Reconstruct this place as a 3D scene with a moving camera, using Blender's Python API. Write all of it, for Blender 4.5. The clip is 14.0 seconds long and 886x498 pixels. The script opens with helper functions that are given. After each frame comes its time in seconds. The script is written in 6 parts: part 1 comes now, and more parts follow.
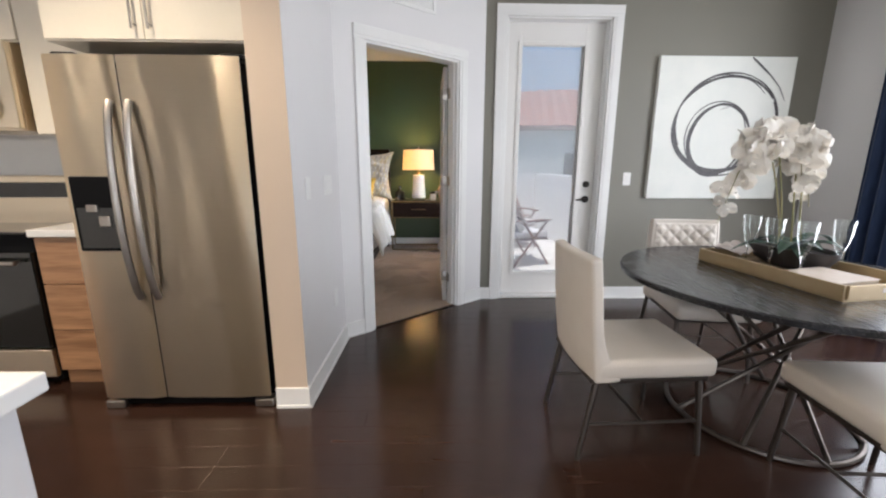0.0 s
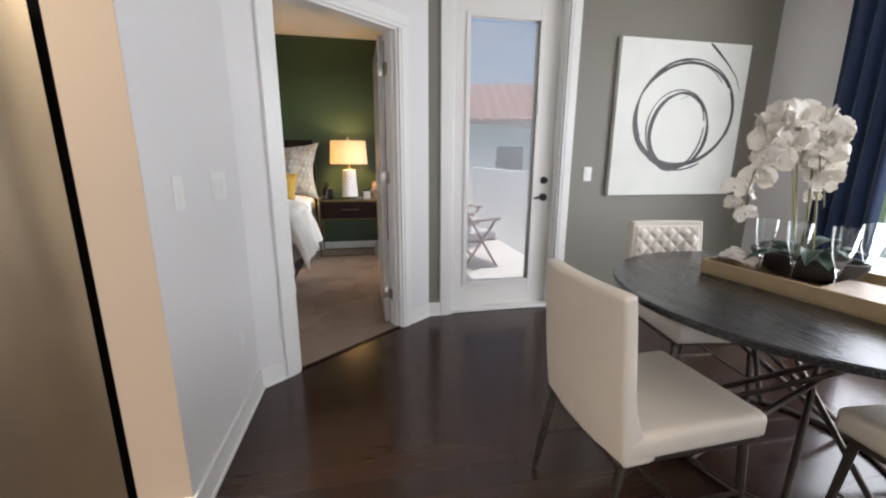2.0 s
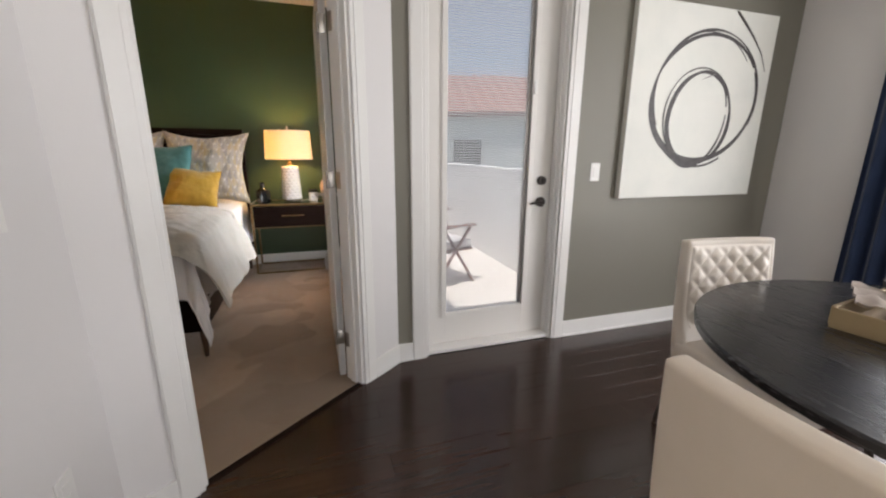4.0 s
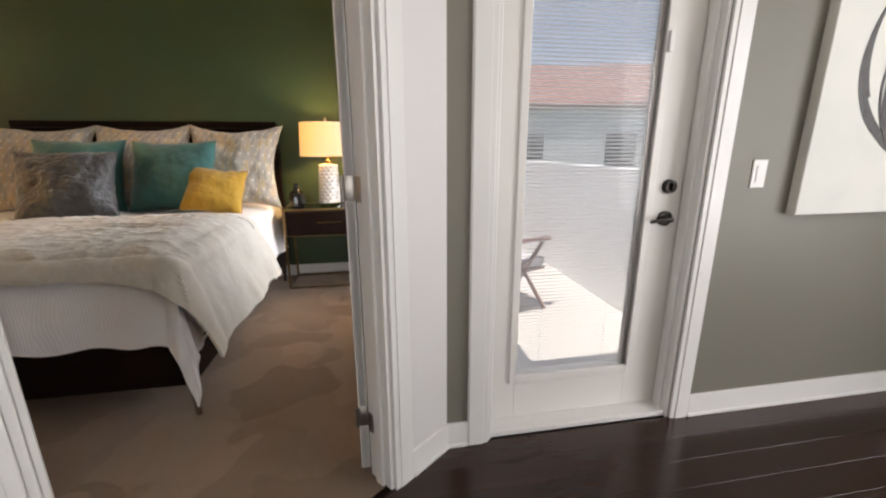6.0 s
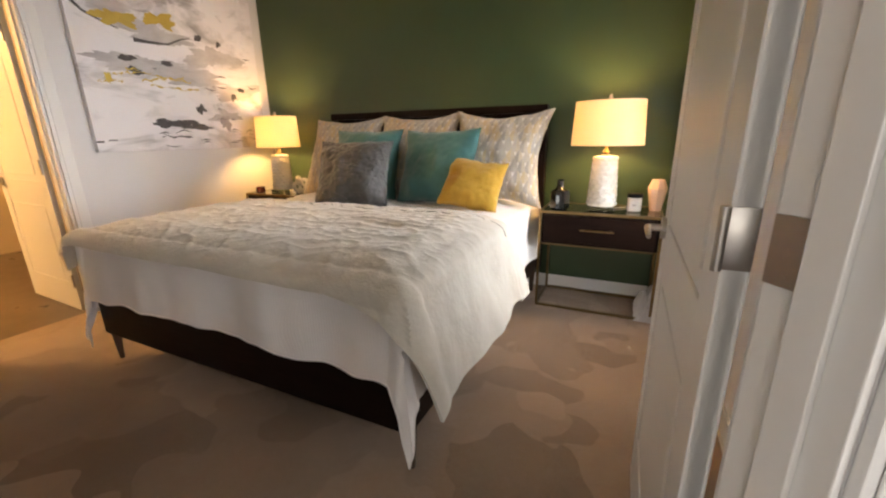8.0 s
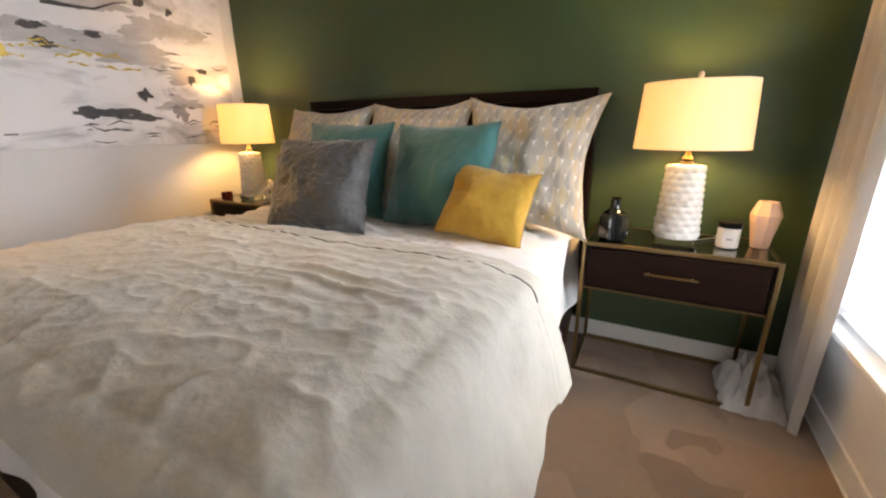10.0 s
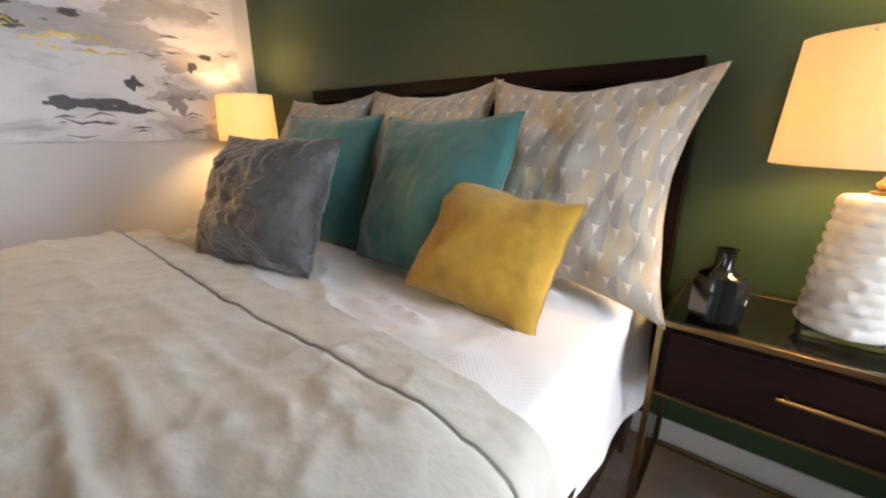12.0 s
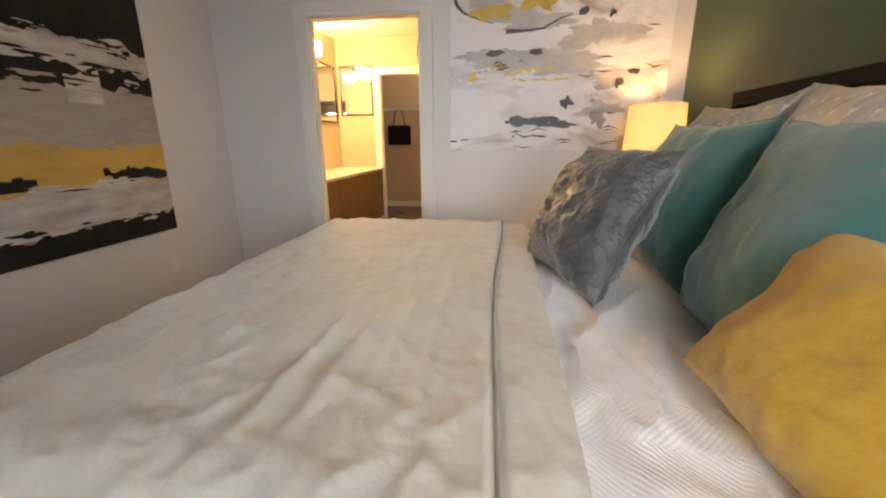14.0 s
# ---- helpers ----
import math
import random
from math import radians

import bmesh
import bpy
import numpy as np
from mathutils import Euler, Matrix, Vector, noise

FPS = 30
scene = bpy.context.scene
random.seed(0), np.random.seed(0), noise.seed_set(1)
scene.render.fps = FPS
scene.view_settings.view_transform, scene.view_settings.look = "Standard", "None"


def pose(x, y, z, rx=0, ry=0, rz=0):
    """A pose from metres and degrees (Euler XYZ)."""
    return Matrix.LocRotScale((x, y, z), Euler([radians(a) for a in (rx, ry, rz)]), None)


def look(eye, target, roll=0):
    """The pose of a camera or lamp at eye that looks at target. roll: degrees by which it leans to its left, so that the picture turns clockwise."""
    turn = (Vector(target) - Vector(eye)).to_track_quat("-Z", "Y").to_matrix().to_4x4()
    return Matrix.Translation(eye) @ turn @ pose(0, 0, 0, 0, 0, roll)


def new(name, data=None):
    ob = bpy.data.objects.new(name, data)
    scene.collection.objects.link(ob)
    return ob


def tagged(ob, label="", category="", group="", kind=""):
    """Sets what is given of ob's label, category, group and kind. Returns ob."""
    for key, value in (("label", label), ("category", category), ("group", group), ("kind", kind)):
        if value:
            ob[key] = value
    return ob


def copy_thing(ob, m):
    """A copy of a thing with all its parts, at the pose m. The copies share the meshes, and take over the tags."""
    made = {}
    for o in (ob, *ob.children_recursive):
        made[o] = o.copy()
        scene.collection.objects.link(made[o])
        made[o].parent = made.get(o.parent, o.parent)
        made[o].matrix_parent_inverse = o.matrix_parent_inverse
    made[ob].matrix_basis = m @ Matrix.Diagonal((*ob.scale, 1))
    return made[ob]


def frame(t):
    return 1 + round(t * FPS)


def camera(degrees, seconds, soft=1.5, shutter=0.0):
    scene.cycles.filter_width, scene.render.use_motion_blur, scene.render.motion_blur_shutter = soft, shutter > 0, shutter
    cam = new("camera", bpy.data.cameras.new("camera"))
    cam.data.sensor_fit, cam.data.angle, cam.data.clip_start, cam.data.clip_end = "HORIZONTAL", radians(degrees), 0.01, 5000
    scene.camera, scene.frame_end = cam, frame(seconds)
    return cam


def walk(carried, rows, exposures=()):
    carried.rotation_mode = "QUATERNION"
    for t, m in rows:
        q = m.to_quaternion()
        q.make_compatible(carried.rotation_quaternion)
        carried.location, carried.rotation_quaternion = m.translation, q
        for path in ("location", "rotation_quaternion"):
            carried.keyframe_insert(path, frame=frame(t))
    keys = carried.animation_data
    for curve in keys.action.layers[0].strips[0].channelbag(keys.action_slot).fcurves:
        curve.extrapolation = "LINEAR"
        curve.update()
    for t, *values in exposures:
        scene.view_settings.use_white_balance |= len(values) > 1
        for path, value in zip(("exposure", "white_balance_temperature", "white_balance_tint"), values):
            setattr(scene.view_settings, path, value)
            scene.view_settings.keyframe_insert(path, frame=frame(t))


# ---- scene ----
cam = camera(96.4, 14.0, soft=2.2)
METRES, EYE, TILT, LEAN, TURN = 5.2, 1.28, 0.0, 0.0, -1.6
ROWS = [
    (0.0, 0.0, 0.0, 0.0, 0.05, -12.15, -0.23),
    (0.5, -0.0037, 0.0266, -0.0009, -1.56, -12.15, -0.1),
    (1.0, -0.016, 0.0589, -0.002, -4.67, -12.27, 0.41),
    (1.5, -0.0172, 0.0842, -0.0028, -7.49, -12.78, 0.32),
    (2.0, -0.0114, 0.1193, -0.0016, -9.81, -12.93, -0.33),
    (2.5, -0.0095, 0.1557, -0.0036, -13.43, -13.33, -0.59),
    (3.0, -0.0149, 0.1947, -0.0028, -16.45, -13.54, -0.32),
    (5.5, 0.0248, 0.3924, -0.0006, -14.33, -14.28, 0.06),
    (6.0, 0.0252, 0.4272, -0.0038, -8.36, -14.35, 0.18),
    (6.5, 0.0135, 0.4657, -0.0033, 0.71, -14.34, 0.2),
    (7.0, 0.0127, 0.4996, -0.0047, 11.56, -14.94, 0.01),
    (7.5, 0.0042, 0.5345, -0.0054, 21.57, -15.8, -0.06),
    (8.0, -0.02, 0.5716, -0.0033, 26.74, -15.8, 0.87),
    (10.5, -0.0876, 0.7714, 0.0019, 29.81, -16.99, 0.42),
    (11.0, -0.0958, 0.8114, 0.0001, 29.94, -16.8, 0.27),
    (11.5, -0.1084, 0.8506, 0.0012, 31.86, -16.8, 0.6),
    (12.0, -0.1077, 0.8856, -0.0014, 40.59, -16.95, -0.15),
    (12.5, -0.1079, 0.9116, -0.0017, 52.79, -16.98, -0.13),
    (13.0, -0.1153, 0.9351, -0.0033, 65.12, -16.2, -0.35),
    (13.5, -0.1134, 0.9468, -0.0021, 81.97, -16.29, 0.3),
    (14.0, -0.1079, 0.963, -0.0023, 99.93, -15.25, 0.4),
]
walk(cam, [(t, pose(0, 0, EYE, TILT, LEAN, TURN) @ pose(METRES * x, METRES * y, METRES * z, 90 + pitch, roll, yaw)) for t, x, y, z, yaw, pitch, roll in ROWS],
     exposures=[(0.0, 0.05, 6000, 10), (2.2, -0.05, 6150, 10), (3.0, -0.1, 6450, 12), (5.5, 0.0, 6550, 11), (6.5, 0.0, 6600, 12), (7.0, -0.1, 6500, 11), (7.5, 0.05, 6600, 11), (8.2, 0.25, 6950, 12),
                (10.3, 0.1, 6400, 10), (11.5, 0.0, 6100, 10), (12.5, -0.12, 6200, 9), (13.0, -0.15, 6550, 10), (13.6, -0.05, 6650, 10), (14.0, 0.05, 6600, 9)])

# ---- world, sun, large lights ----
SUN_AZ, SUN_EL = 225.0, 76.0     # degrees clockwise from +y, degrees up
world = bpy.data.worlds.new("sky")
scene.world = world
world.use_nodes = True
wn = world.node_tree
sky = wn.nodes.new("ShaderNodeTexSky")
sky.sky_type, sky.sun_disc = "NISHITA", False
sky.sun_elevation, sky.sun_rotation = radians(SUN_EL), radians(SUN_AZ)
wn.links.new(sky.outputs[0], wn.nodes["Background"].inputs[0])
wn.nodes["Background"].inputs[1].default_value = 0.15


def lamp(name, kind, energy, colour, m, size=None):
    d = bpy.data.lights.new(name, kind)
    d.energy, d.color = energy, colour
    if size and kind == "AREA":
        d.shape, d.size, d.size_y = "RECTANGLE", size[0], size[1]
    elif size:
        d.shadow_soft_size = size
    o = new(name, d)
    o.matrix_world = m
    return o


a, e = radians(SUN_AZ), radians(SUN_EL)
sun_dir = Vector((math.sin(a) * math.cos(e), math.cos(a) * math.cos(e), math.sin(e)))
sun = lamp("sun", "SUN", 5.0, (1.0, 0.95, 0.88), look(sun_dir * 50, (0, 0, 0)))
sun.data.angle = radians(0.5)
DAY = (1.0, 0.98, 0.98)
WARM = (1.0, 0.57, 0.19)
lamp("window_light_dining", "AREA", 102, DAY, look((3.50, 1.55, 1.35), (0, 1.55, 1.1)), (2.5, 2.0))
bedroom_light = lamp("window_light_bedroom", "AREA", 54, (0.90, 0.94, 1.0), look((0.57, 5.52, 1.36), (-3, 5.3, 1.6)), (0.98, 1.7))
bedroom_light.data.spread = radians(125)
# daylight fill added at the unseen south end, no window known there
lamp("fill_light_living", "AREA", 72, (1.0, 0.98, 0.98), look((0.3, -3.95, 1.4), (0.3, 2, 1.2)), (3.4, 2.0))

# ---- materials ----


def principled(name):
    m = bpy.data.materials.new(name)
    m.use_nodes = True
    return m, m.node_tree, m.node_tree.nodes["Principled BSDF"]


def nod(nt, kind, **sets):
    n = nt.nodes.new(kind)
    for k, v in sets.items():
        n.inputs[k].default_value = v
    return n


def mathn(nt, op, a, b=None):
    n = nt.nodes.new("ShaderNodeMath")
    n.operation = op
    for i, v in enumerate((a, b)):
        if v is None:
            continue
        if isinstance(v, (int, float)):
            n.inputs[i].default_value = v
        else:
            nt.links.new(v, n.inputs[i])
    return n.outputs[0]


def mixc(nt, fac, c1, c2):
    n = nt.nodes.new("ShaderNodeMix")
    n.data_type = "RGBA"
    for v, i in ((fac, 0), (c1, 6), (c2, 7)):
        if isinstance(v, (int, float)):
            n.inputs[i].default_value = v
        elif isinstance(v, tuple):
            n.inputs[i].default_value = (*v, 1)
        else:
            nt.links.new(v, n.inputs[i])
    return n.outputs[2]


def ramp(nt, v, lo, hi):
    n = nt.nodes.new("ShaderNodeMapRange")
    nt.links.new(v, n.inputs[0])
    n.inputs[1].default_value, n.inputs[2].default_value = lo, hi
    return n.outputs[0]


def coords(nt, stretch=(1, 1, 1), which="Object"):
    tc = nt.nodes.new("ShaderNodeTexCoord")
    mp = nt.nodes.new("ShaderNodeMapping")
    mp.inputs["Scale"].default_value = stretch
    nt.links.new(tc.outputs[which], mp.inputs[0])
    return mp.outputs[0]


def noise_tex(nt, vec, scale, detail=4, rough=0.55, distort=0.0):
    n = nod(nt, "ShaderNodeTexNoise", Scale=scale, Detail=detail, Roughness=rough, Distortion=distort)
    nt.links.new(vec, n.inputs["Vector"])
    return n.outputs["Fac"]


def add_bump(nt, bs, height, strength, dist):
    b = nod(nt, "ShaderNodeBump", Strength=strength, Distance=dist)
    nt.links.new(height, b.inputs["Height"])
    nt.links.new(b.outputs[0], bs.inputs["Normal"])


def surf(name, c1, c2=None, rough=0.6, metal=0.0, scale=3.0, fine=80.0, bump=0.1, dist=0.002, stretch=(1, 1, 1), sheen=0.0,
         rvar=0.08, spec=0.5, per_object=0.0, coat=0.0):
    """A plain surface: two tones at two scales, uneven gloss, fine relief."""
    m, nt, bs = principled(name)
    c2 = c2 or tuple(v * 0.86 for v in c1)
    v = coords(nt, stretch)
    big, small = noise_tex(nt, v, scale), noise_tex(nt, v, fine, 3)
    f = mathn(nt, "ADD", mathn(nt, "MULTIPLY", ramp(nt, big, 0.3, 0.7), 0.7), mathn(nt, "MULTIPLY", small, 0.3))
    if per_object:
        oi = nt.nodes.new("ShaderNodeObjectInfo")
        f = mathn(nt, "ADD", mathn(nt, "MULTIPLY", f, 1 - per_object), mathn(nt, "MULTIPLY", oi.outputs["Random"], per_object))
    nt.links.new(mixc(nt, f, c1, c2), bs.inputs["Base Color"])
    nt.links.new(mathn(nt, "ADD", mathn(nt, "MULTIPLY", big, 2 * rvar), rough - rvar), bs.inputs["Roughness"])
    bs.inputs["Metallic"].default_value = metal
    bs.inputs["Specular IOR Level"].default_value = spec
    bs.inputs["Sheen Weight"].default_value = sheen
    bs.inputs["Coat Weight"].default_value = coat
    if bump:
        add_bump(nt, bs, small, bump, dist)
    return m


def wood(name, c1, c2, rough=0.35, axis=0, scale=1.0, per_object=0.35, bump=0.12, spec=0.5):
    m, nt, bs = principled(name)
    st = [14.0 * scale] * 3
    st[axis] = 1.0 * scale
    v = coords(nt, tuple(st))
    oi = nt.nodes.new("ShaderNodeObjectInfo")
    add = nt.nodes.new("ShaderNodeVectorMath")
    add.operation = "ADD"
    nt.links.new(v, add.inputs[0])
    mul = mathn(nt, "MULTIPLY", oi.outputs["Random"], 37.0)
    nt.links.new(mul, add.inputs[1])
    g1, g2 = noise_tex(nt, add.outputs[0], 2.2, 5, 0.6, 0.6), noise_tex(nt, add.outputs[0], 9.0, 4, 0.6)
    f = mathn(nt, "ADD", mathn(nt, "MULTIPLY", ramp(nt, g1, 0.3, 0.7), 0.6), mathn(nt, "MULTIPLY", g2, 0.4))
    f = mathn(nt, "ADD", mathn(nt, "MULTIPLY", f, 1 - per_object), mathn(nt, "MULTIPLY", oi.outputs["Random"], per_object))
    nt.links.new(mixc(nt, f, c1, c2), bs.inputs["Base Color"])
    nt.links.new(mathn(nt, "ADD", mathn(nt, "MULTIPLY", g2, 0.16), rough - 0.08), bs.inputs["Roughness"])
    bs.inputs["Specular IOR Level"].default_value = spec
    add_bump(nt, bs, g2, bump, 0.001)
    return m


def glass(name, tint=(1, 1, 1), rough=0.0, ior=1.45):
    m, nt, bs = principled(name)
    bs.inputs["Base Color"].default_value = (*tint, 1)
    bs.inputs["Roughness"].default_value = rough
    bs.inputs["IOR"].default_value = ior
    bs.inputs["Transmission Weight"].default_value = 1.0
    return m


def glow(name, colour, strength):
    m, nt, bs = principled(name)
    bs.inputs["Base Color"].default_value = (*colour, 1)
    bs.inputs["Emission Color"].default_value = (*colour, 1)
    bs.inputs["Emission Strength"].default_value = strength
    return m


M_WALL = surf("light_grey_paint", (0.745, 0.725, 0.72), (0.70, 0.685, 0.68), 0.55, scale=0.8, fine=140, bump=0.12, dist=0.001)
M_GREY = surf("olive_grey_paint", (0.205, 0.193, 0.158), (0.185, 0.173, 0.143), 0.5, scale=0.8, fine=140, bump=0.12, dist=0.001)
M_GREEN = surf("dark_green_paint", (0.044, 0.076, 0.032), (0.038, 0.066, 0.028), 0.42, scale=0.8, fine=140, bump=0.1, dist=0.001)
M_TAN = surf("beige_paint", (0.52, 0.42, 0.30), (0.48, 0.38, 0.27), 0.55, scale=0.8, fine=140, bump=0.12, dist=0.001)
# wall paint with the warm kitchen light put into its colour
M_WARMLITWALL = surf("warm_lit_wall_paint", (0.62, 0.50, 0.39), (0.58, 0.465, 0.36), 0.55, scale=0.8, fine=140, bump=0.12, dist=0.001)
M_CEIL = surf("ceiling_paint", (0.78, 0.76, 0.72), (0.73, 0.71, 0.67), 0.8, scale=1.5, fine=60, bump=0.35, dist=0.004)
M_TRIM = surf("white_trim_paint", (0.80, 0.79, 0.77), (0.75, 0.74, 0.72), 0.3, scale=2, fine=60, bump=0.04, dist=0.0006)
M_DOOR = surf("white_door_paint", (0.76, 0.74, 0.71), (0.74, 0.72, 0.69), 0.38, scale=1.5, fine=60, bump=0.0, rvar=0.02)
M_PLANK = wood("espresso_floor_wood", (0.020, 0.0095, 0.0065), (0.044, 0.021, 0.014), 0.2, axis=0, per_object=0.4, bump=0.05)
M_GAP = surf("dark_joint", (0.01, 0.006, 0.005), None, 0.8)
M_TABLE = wood("charcoal_table_wood", (0.015, 0.015, 0.017), (0.025, 0.024, 0.025), 0.26, axis=1, per_object=0.0, bump=0.015)
M_BEDWOOD = wood("dark_walnut", (0.008, 0.0045, 0.0035), (0.018, 0.0095, 0.007), 0.36, axis=0, per_object=0.15, spec=0.05)
M_HICKORY = wood("light_hickory", (0.68, 0.40, 0.22), (0.13, 0.05, 0.022), 0.35, axis=0, per_object=0.15, scale=0.7)
M_VANITY = wood("brown_vanity_wood", (0.20, 0.11, 0.05), (0.07, 0.036, 0.018), 0.35, axis=0, per_object=0.1)
M_LEG = surf("bronze_metal", (0.12, 0.10, 0.085), (0.08, 0.066, 0.056), 0.38, 0.85, scale=8, bump=0.05)
M_BRASS = surf("brushed_brass", (0.27, 0.19, 0.085), (0.19, 0.13, 0.06), 0.33, 1.0, scale=8, bump=0.04)
M_NICKEL = surf("satin_nickel", (0.46, 0.43, 0.39), (0.37, 0.34, 0.31), 0.34, 1.0, scale=10, bump=0.04)
M_BLACKMETAL = surf("oiled_bronze_hardware", (0.025, 0.02, 0.018), None, 0.35, 0.7, scale=10, bump=0.05)
M_BLACK = surf("black_plastic", (0.007, 0.007, 0.008), None, 0.3, scale=4, bump=0.0, spec=0.05)
M_CREAM = surf("cream_leather", (0.66, 0.60, 0.53), (0.60, 0.54, 0.47), 0.48, scale=5, fine=220, bump=0.12, dist=0.001)
M_QUARTZ = surf("white_quartz", (0.78, 0.77, 0.75), (0.70, 0.70, 0.69), 0.16, scale=2.5, fine=30, bump=0.0)
M_MARBLE = surf("white_panel", (0.70, 0.69, 0.69), (0.55, 0.54, 0.55), 0.3, scale=2.0, fine=14, bump=0.03, stretch=(1, 1, 0.3))
M_CAB = surf("cream_cabinet_paint", (0.74, 0.68, 0.58), (0.70, 0.64, 0.54), 0.3, scale=1.5, fine=60, bump=0.03)
M_STUCCO = surf("white_stucco", (0.84, 0.83, 0.81), (0.78, 0.77, 0.75), 0.85, scale=2, fine=40, bump=0.5, dist=0.006)
M_PATIO = surf("pale_concrete", (0.80, 0.77, 0.72), (0.74, 0.70, 0.65), 0.75, scale=2.5, fine=50, bump=0.3, dist=0.003)
M_TERRA = surf("terracotta_tile", (0.48, 0.20, 0.12), (0.36, 0.14, 0.085), 0.7, scale=3, fine=20, bump=0.4, dist=0.01, per_object=0.4)
M_GRASS = surf("lawn", (0.06, 0.10, 0.03), (0.09, 0.12, 0.04), 0.9, scale=0.3, fine=8, bump=0.6, dist=0.03)
M_TEAK = wood("red_brown_patio_wood", (0.30, 0.13, 0.08), (0.20, 0.08, 0.05), 0.45, axis=2, per_object=0.2)
M_NAVY = surf("navy_curtain_fabric", (0.010, 0.028, 0.085), (0.007, 0.020, 0.062), 0.8, scale=6, fine=300, bump=0.25, dist=0.001, sheen=0.25)
M_TEAL = surf("teal_velvet", (0.042, 0.150, 0.140), (0.033, 0.124, 0.117), 0.7, scale=4, fine=260, bump=0.2, dist=0.001, sheen=0.5, spec=0.2)
M_GOLD = surf("mustard_velvet", (0.45, 0.275, 0.030), (0.36, 0.205, 0.020), 0.72, scale=24, fine=110, bump=0.5, dist=0.003, sheen=0.3, spec=0.2)
M_GREYFUR = surf("charcoal_crushed_velvet", (0.075, 0.071, 0.068), (0.024, 0.022, 0.021), 0.36, scale=22, fine=30, bump=1.0, dist=0.016, sheen=0.3, spec=0.5)
M_DUVET = surf("oatmeal_plush", (0.63, 0.60, 0.53), (0.53, 0.50, 0.44), 0.7, scale=6, fine=18, bump=0.5, dist=0.014, sheen=0.35)
M_SHEET = surf("white_quilted_cotton", (0.80, 0.78, 0.78), (0.75, 0.73, 0.73), 0.75, scale=6, fine=200, bump=0.2, dist=0.001, sheen=0.15)
M_MATT = surf("mattress_cover", (0.7, 0.69, 0.68), None, 0.8)
M_CERAMIC = surf("white_ceramic", (0.78, 0.75, 0.70), (0.72, 0.69, 0.64), 0.25, scale=20, fine=80, bump=0.05)
M_PEACH = surf("peach_ceramic", (0.72, 0.52, 0.40), (0.66, 0.46, 0.35), 0.45, scale=10, bump=0.05)
M_BLACKGLASS = surf("black_glazed_glass", (0.008, 0.009, 0.009), None, 0.08, scale=4, bump=0.0, coat=0.5)
M_LABEL = surf("paper_label", (0.75, 0.73, 0.70), None, 0.7)
M_PETAL = surf("white_orchid_petal", (0.88, 0.85, 0.80), (0.84, 0.77, 0.67), 0.6, scale=12, fine=60, bump=0.1, sheen=0.2, per_object=0.2)
M_LEAFG = surf("dark_green_leaf", (0.03, 0.075, 0.045), (0.02, 0.05, 0.03), 0.35, scale=8, bump=0.1)
M_STEM = surf("orchid_stem", (0.22, 0.24, 0.10), (0.30, 0.22, 0.10), 0.5, scale=8)
M_BOWL = surf("charcoal_stone_bowl", (0.05, 0.045, 0.043), (0.035, 0.03, 0.03), 0.5, scale=8, bump=0.2)
M_TRAY = surf("gold_tray_lacquer", (0.50, 0.38, 0.22), (0.42, 0.31, 0.17), 0.32, 0.35, scale=6, bump=0.06)
M_NAPKIN = surf("woven_linen", (0.55, 0.48, 0.43), (0.42, 0.37, 0.34), 0.85, scale=25, fine=200, bump=0.4, dist=0.001)
M_BOOK = surf("patterned_book_cover", (0.78, 0.70, 0.62), (0.66, 0.54, 0.45), 0.5, scale=22, bump=0.05)
M_PAPER = surf("book_pages", (0.72, 0.66, 0.56), (0.55, 0.48, 0.38), 0.8, scale=40, stretch=(1, 1, 14))
M_TILE = surf("brown_floor_tile", (0.10, 0.065, 0.045), (0.075, 0.048, 0.033), 0.3, scale=3, fine=30, bump=0.06)
M_GLASS = glass("clear_glass")
# ior lowered to weaken the window light mirrored in the door panes
M_DOORGLASS = glass("low_ior_door_glass", ior=1.2)
# translucent white mixed into the clear pane for bright outdoor glare
M_HAZEGLASS = glass("glare_haze_glass", ior=1.2)
hnt = M_HAZEGLASS.node_tree
htr = nod(hnt, "ShaderNodeBsdfTranslucent", Color=(0.92, 0.93, 0.94, 1))
hmx = nod(hnt, "ShaderNodeMixShader", Fac=0.2)
hnt.links.new(hnt.nodes["Principled BSDF"].outputs[0], hmx.inputs[1])
hnt.links.new(htr.outputs[0], hmx.inputs[2])
hnt.links.new(hmx.outputs[0], hnt.nodes["Material Output"].inputs[0])
M_BEDLEG = wood("brown_walnut_leg", (0.10, 0.055, 0.030), (0.055, 0.030, 0.018), 0.4, axis=2, per_object=0.1)
M_DRINK = glass("pale_green_glass", (0.96, 0.985, 0.98))
M_ACRYL = glass("clear_acrylic", (0.97, 0.97, 0.95), 0.02, 1.49)
M_CURTAIN = surf("grey_linen_curtain", (0.58, 0.57, 0.56), (0.48, 0.47, 0.47), 0.85, scale=5, fine=90, bump=0.4, dist=0.002, stretch=(6, 6, 1))
M_BULB = glow("warm_bulb", (1.0, 0.75, 0.42), 12)
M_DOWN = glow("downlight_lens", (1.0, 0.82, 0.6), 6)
M_VLIGHT = glow("vanity_shade_glow", (1.0, 0.80, 0.50), 14)


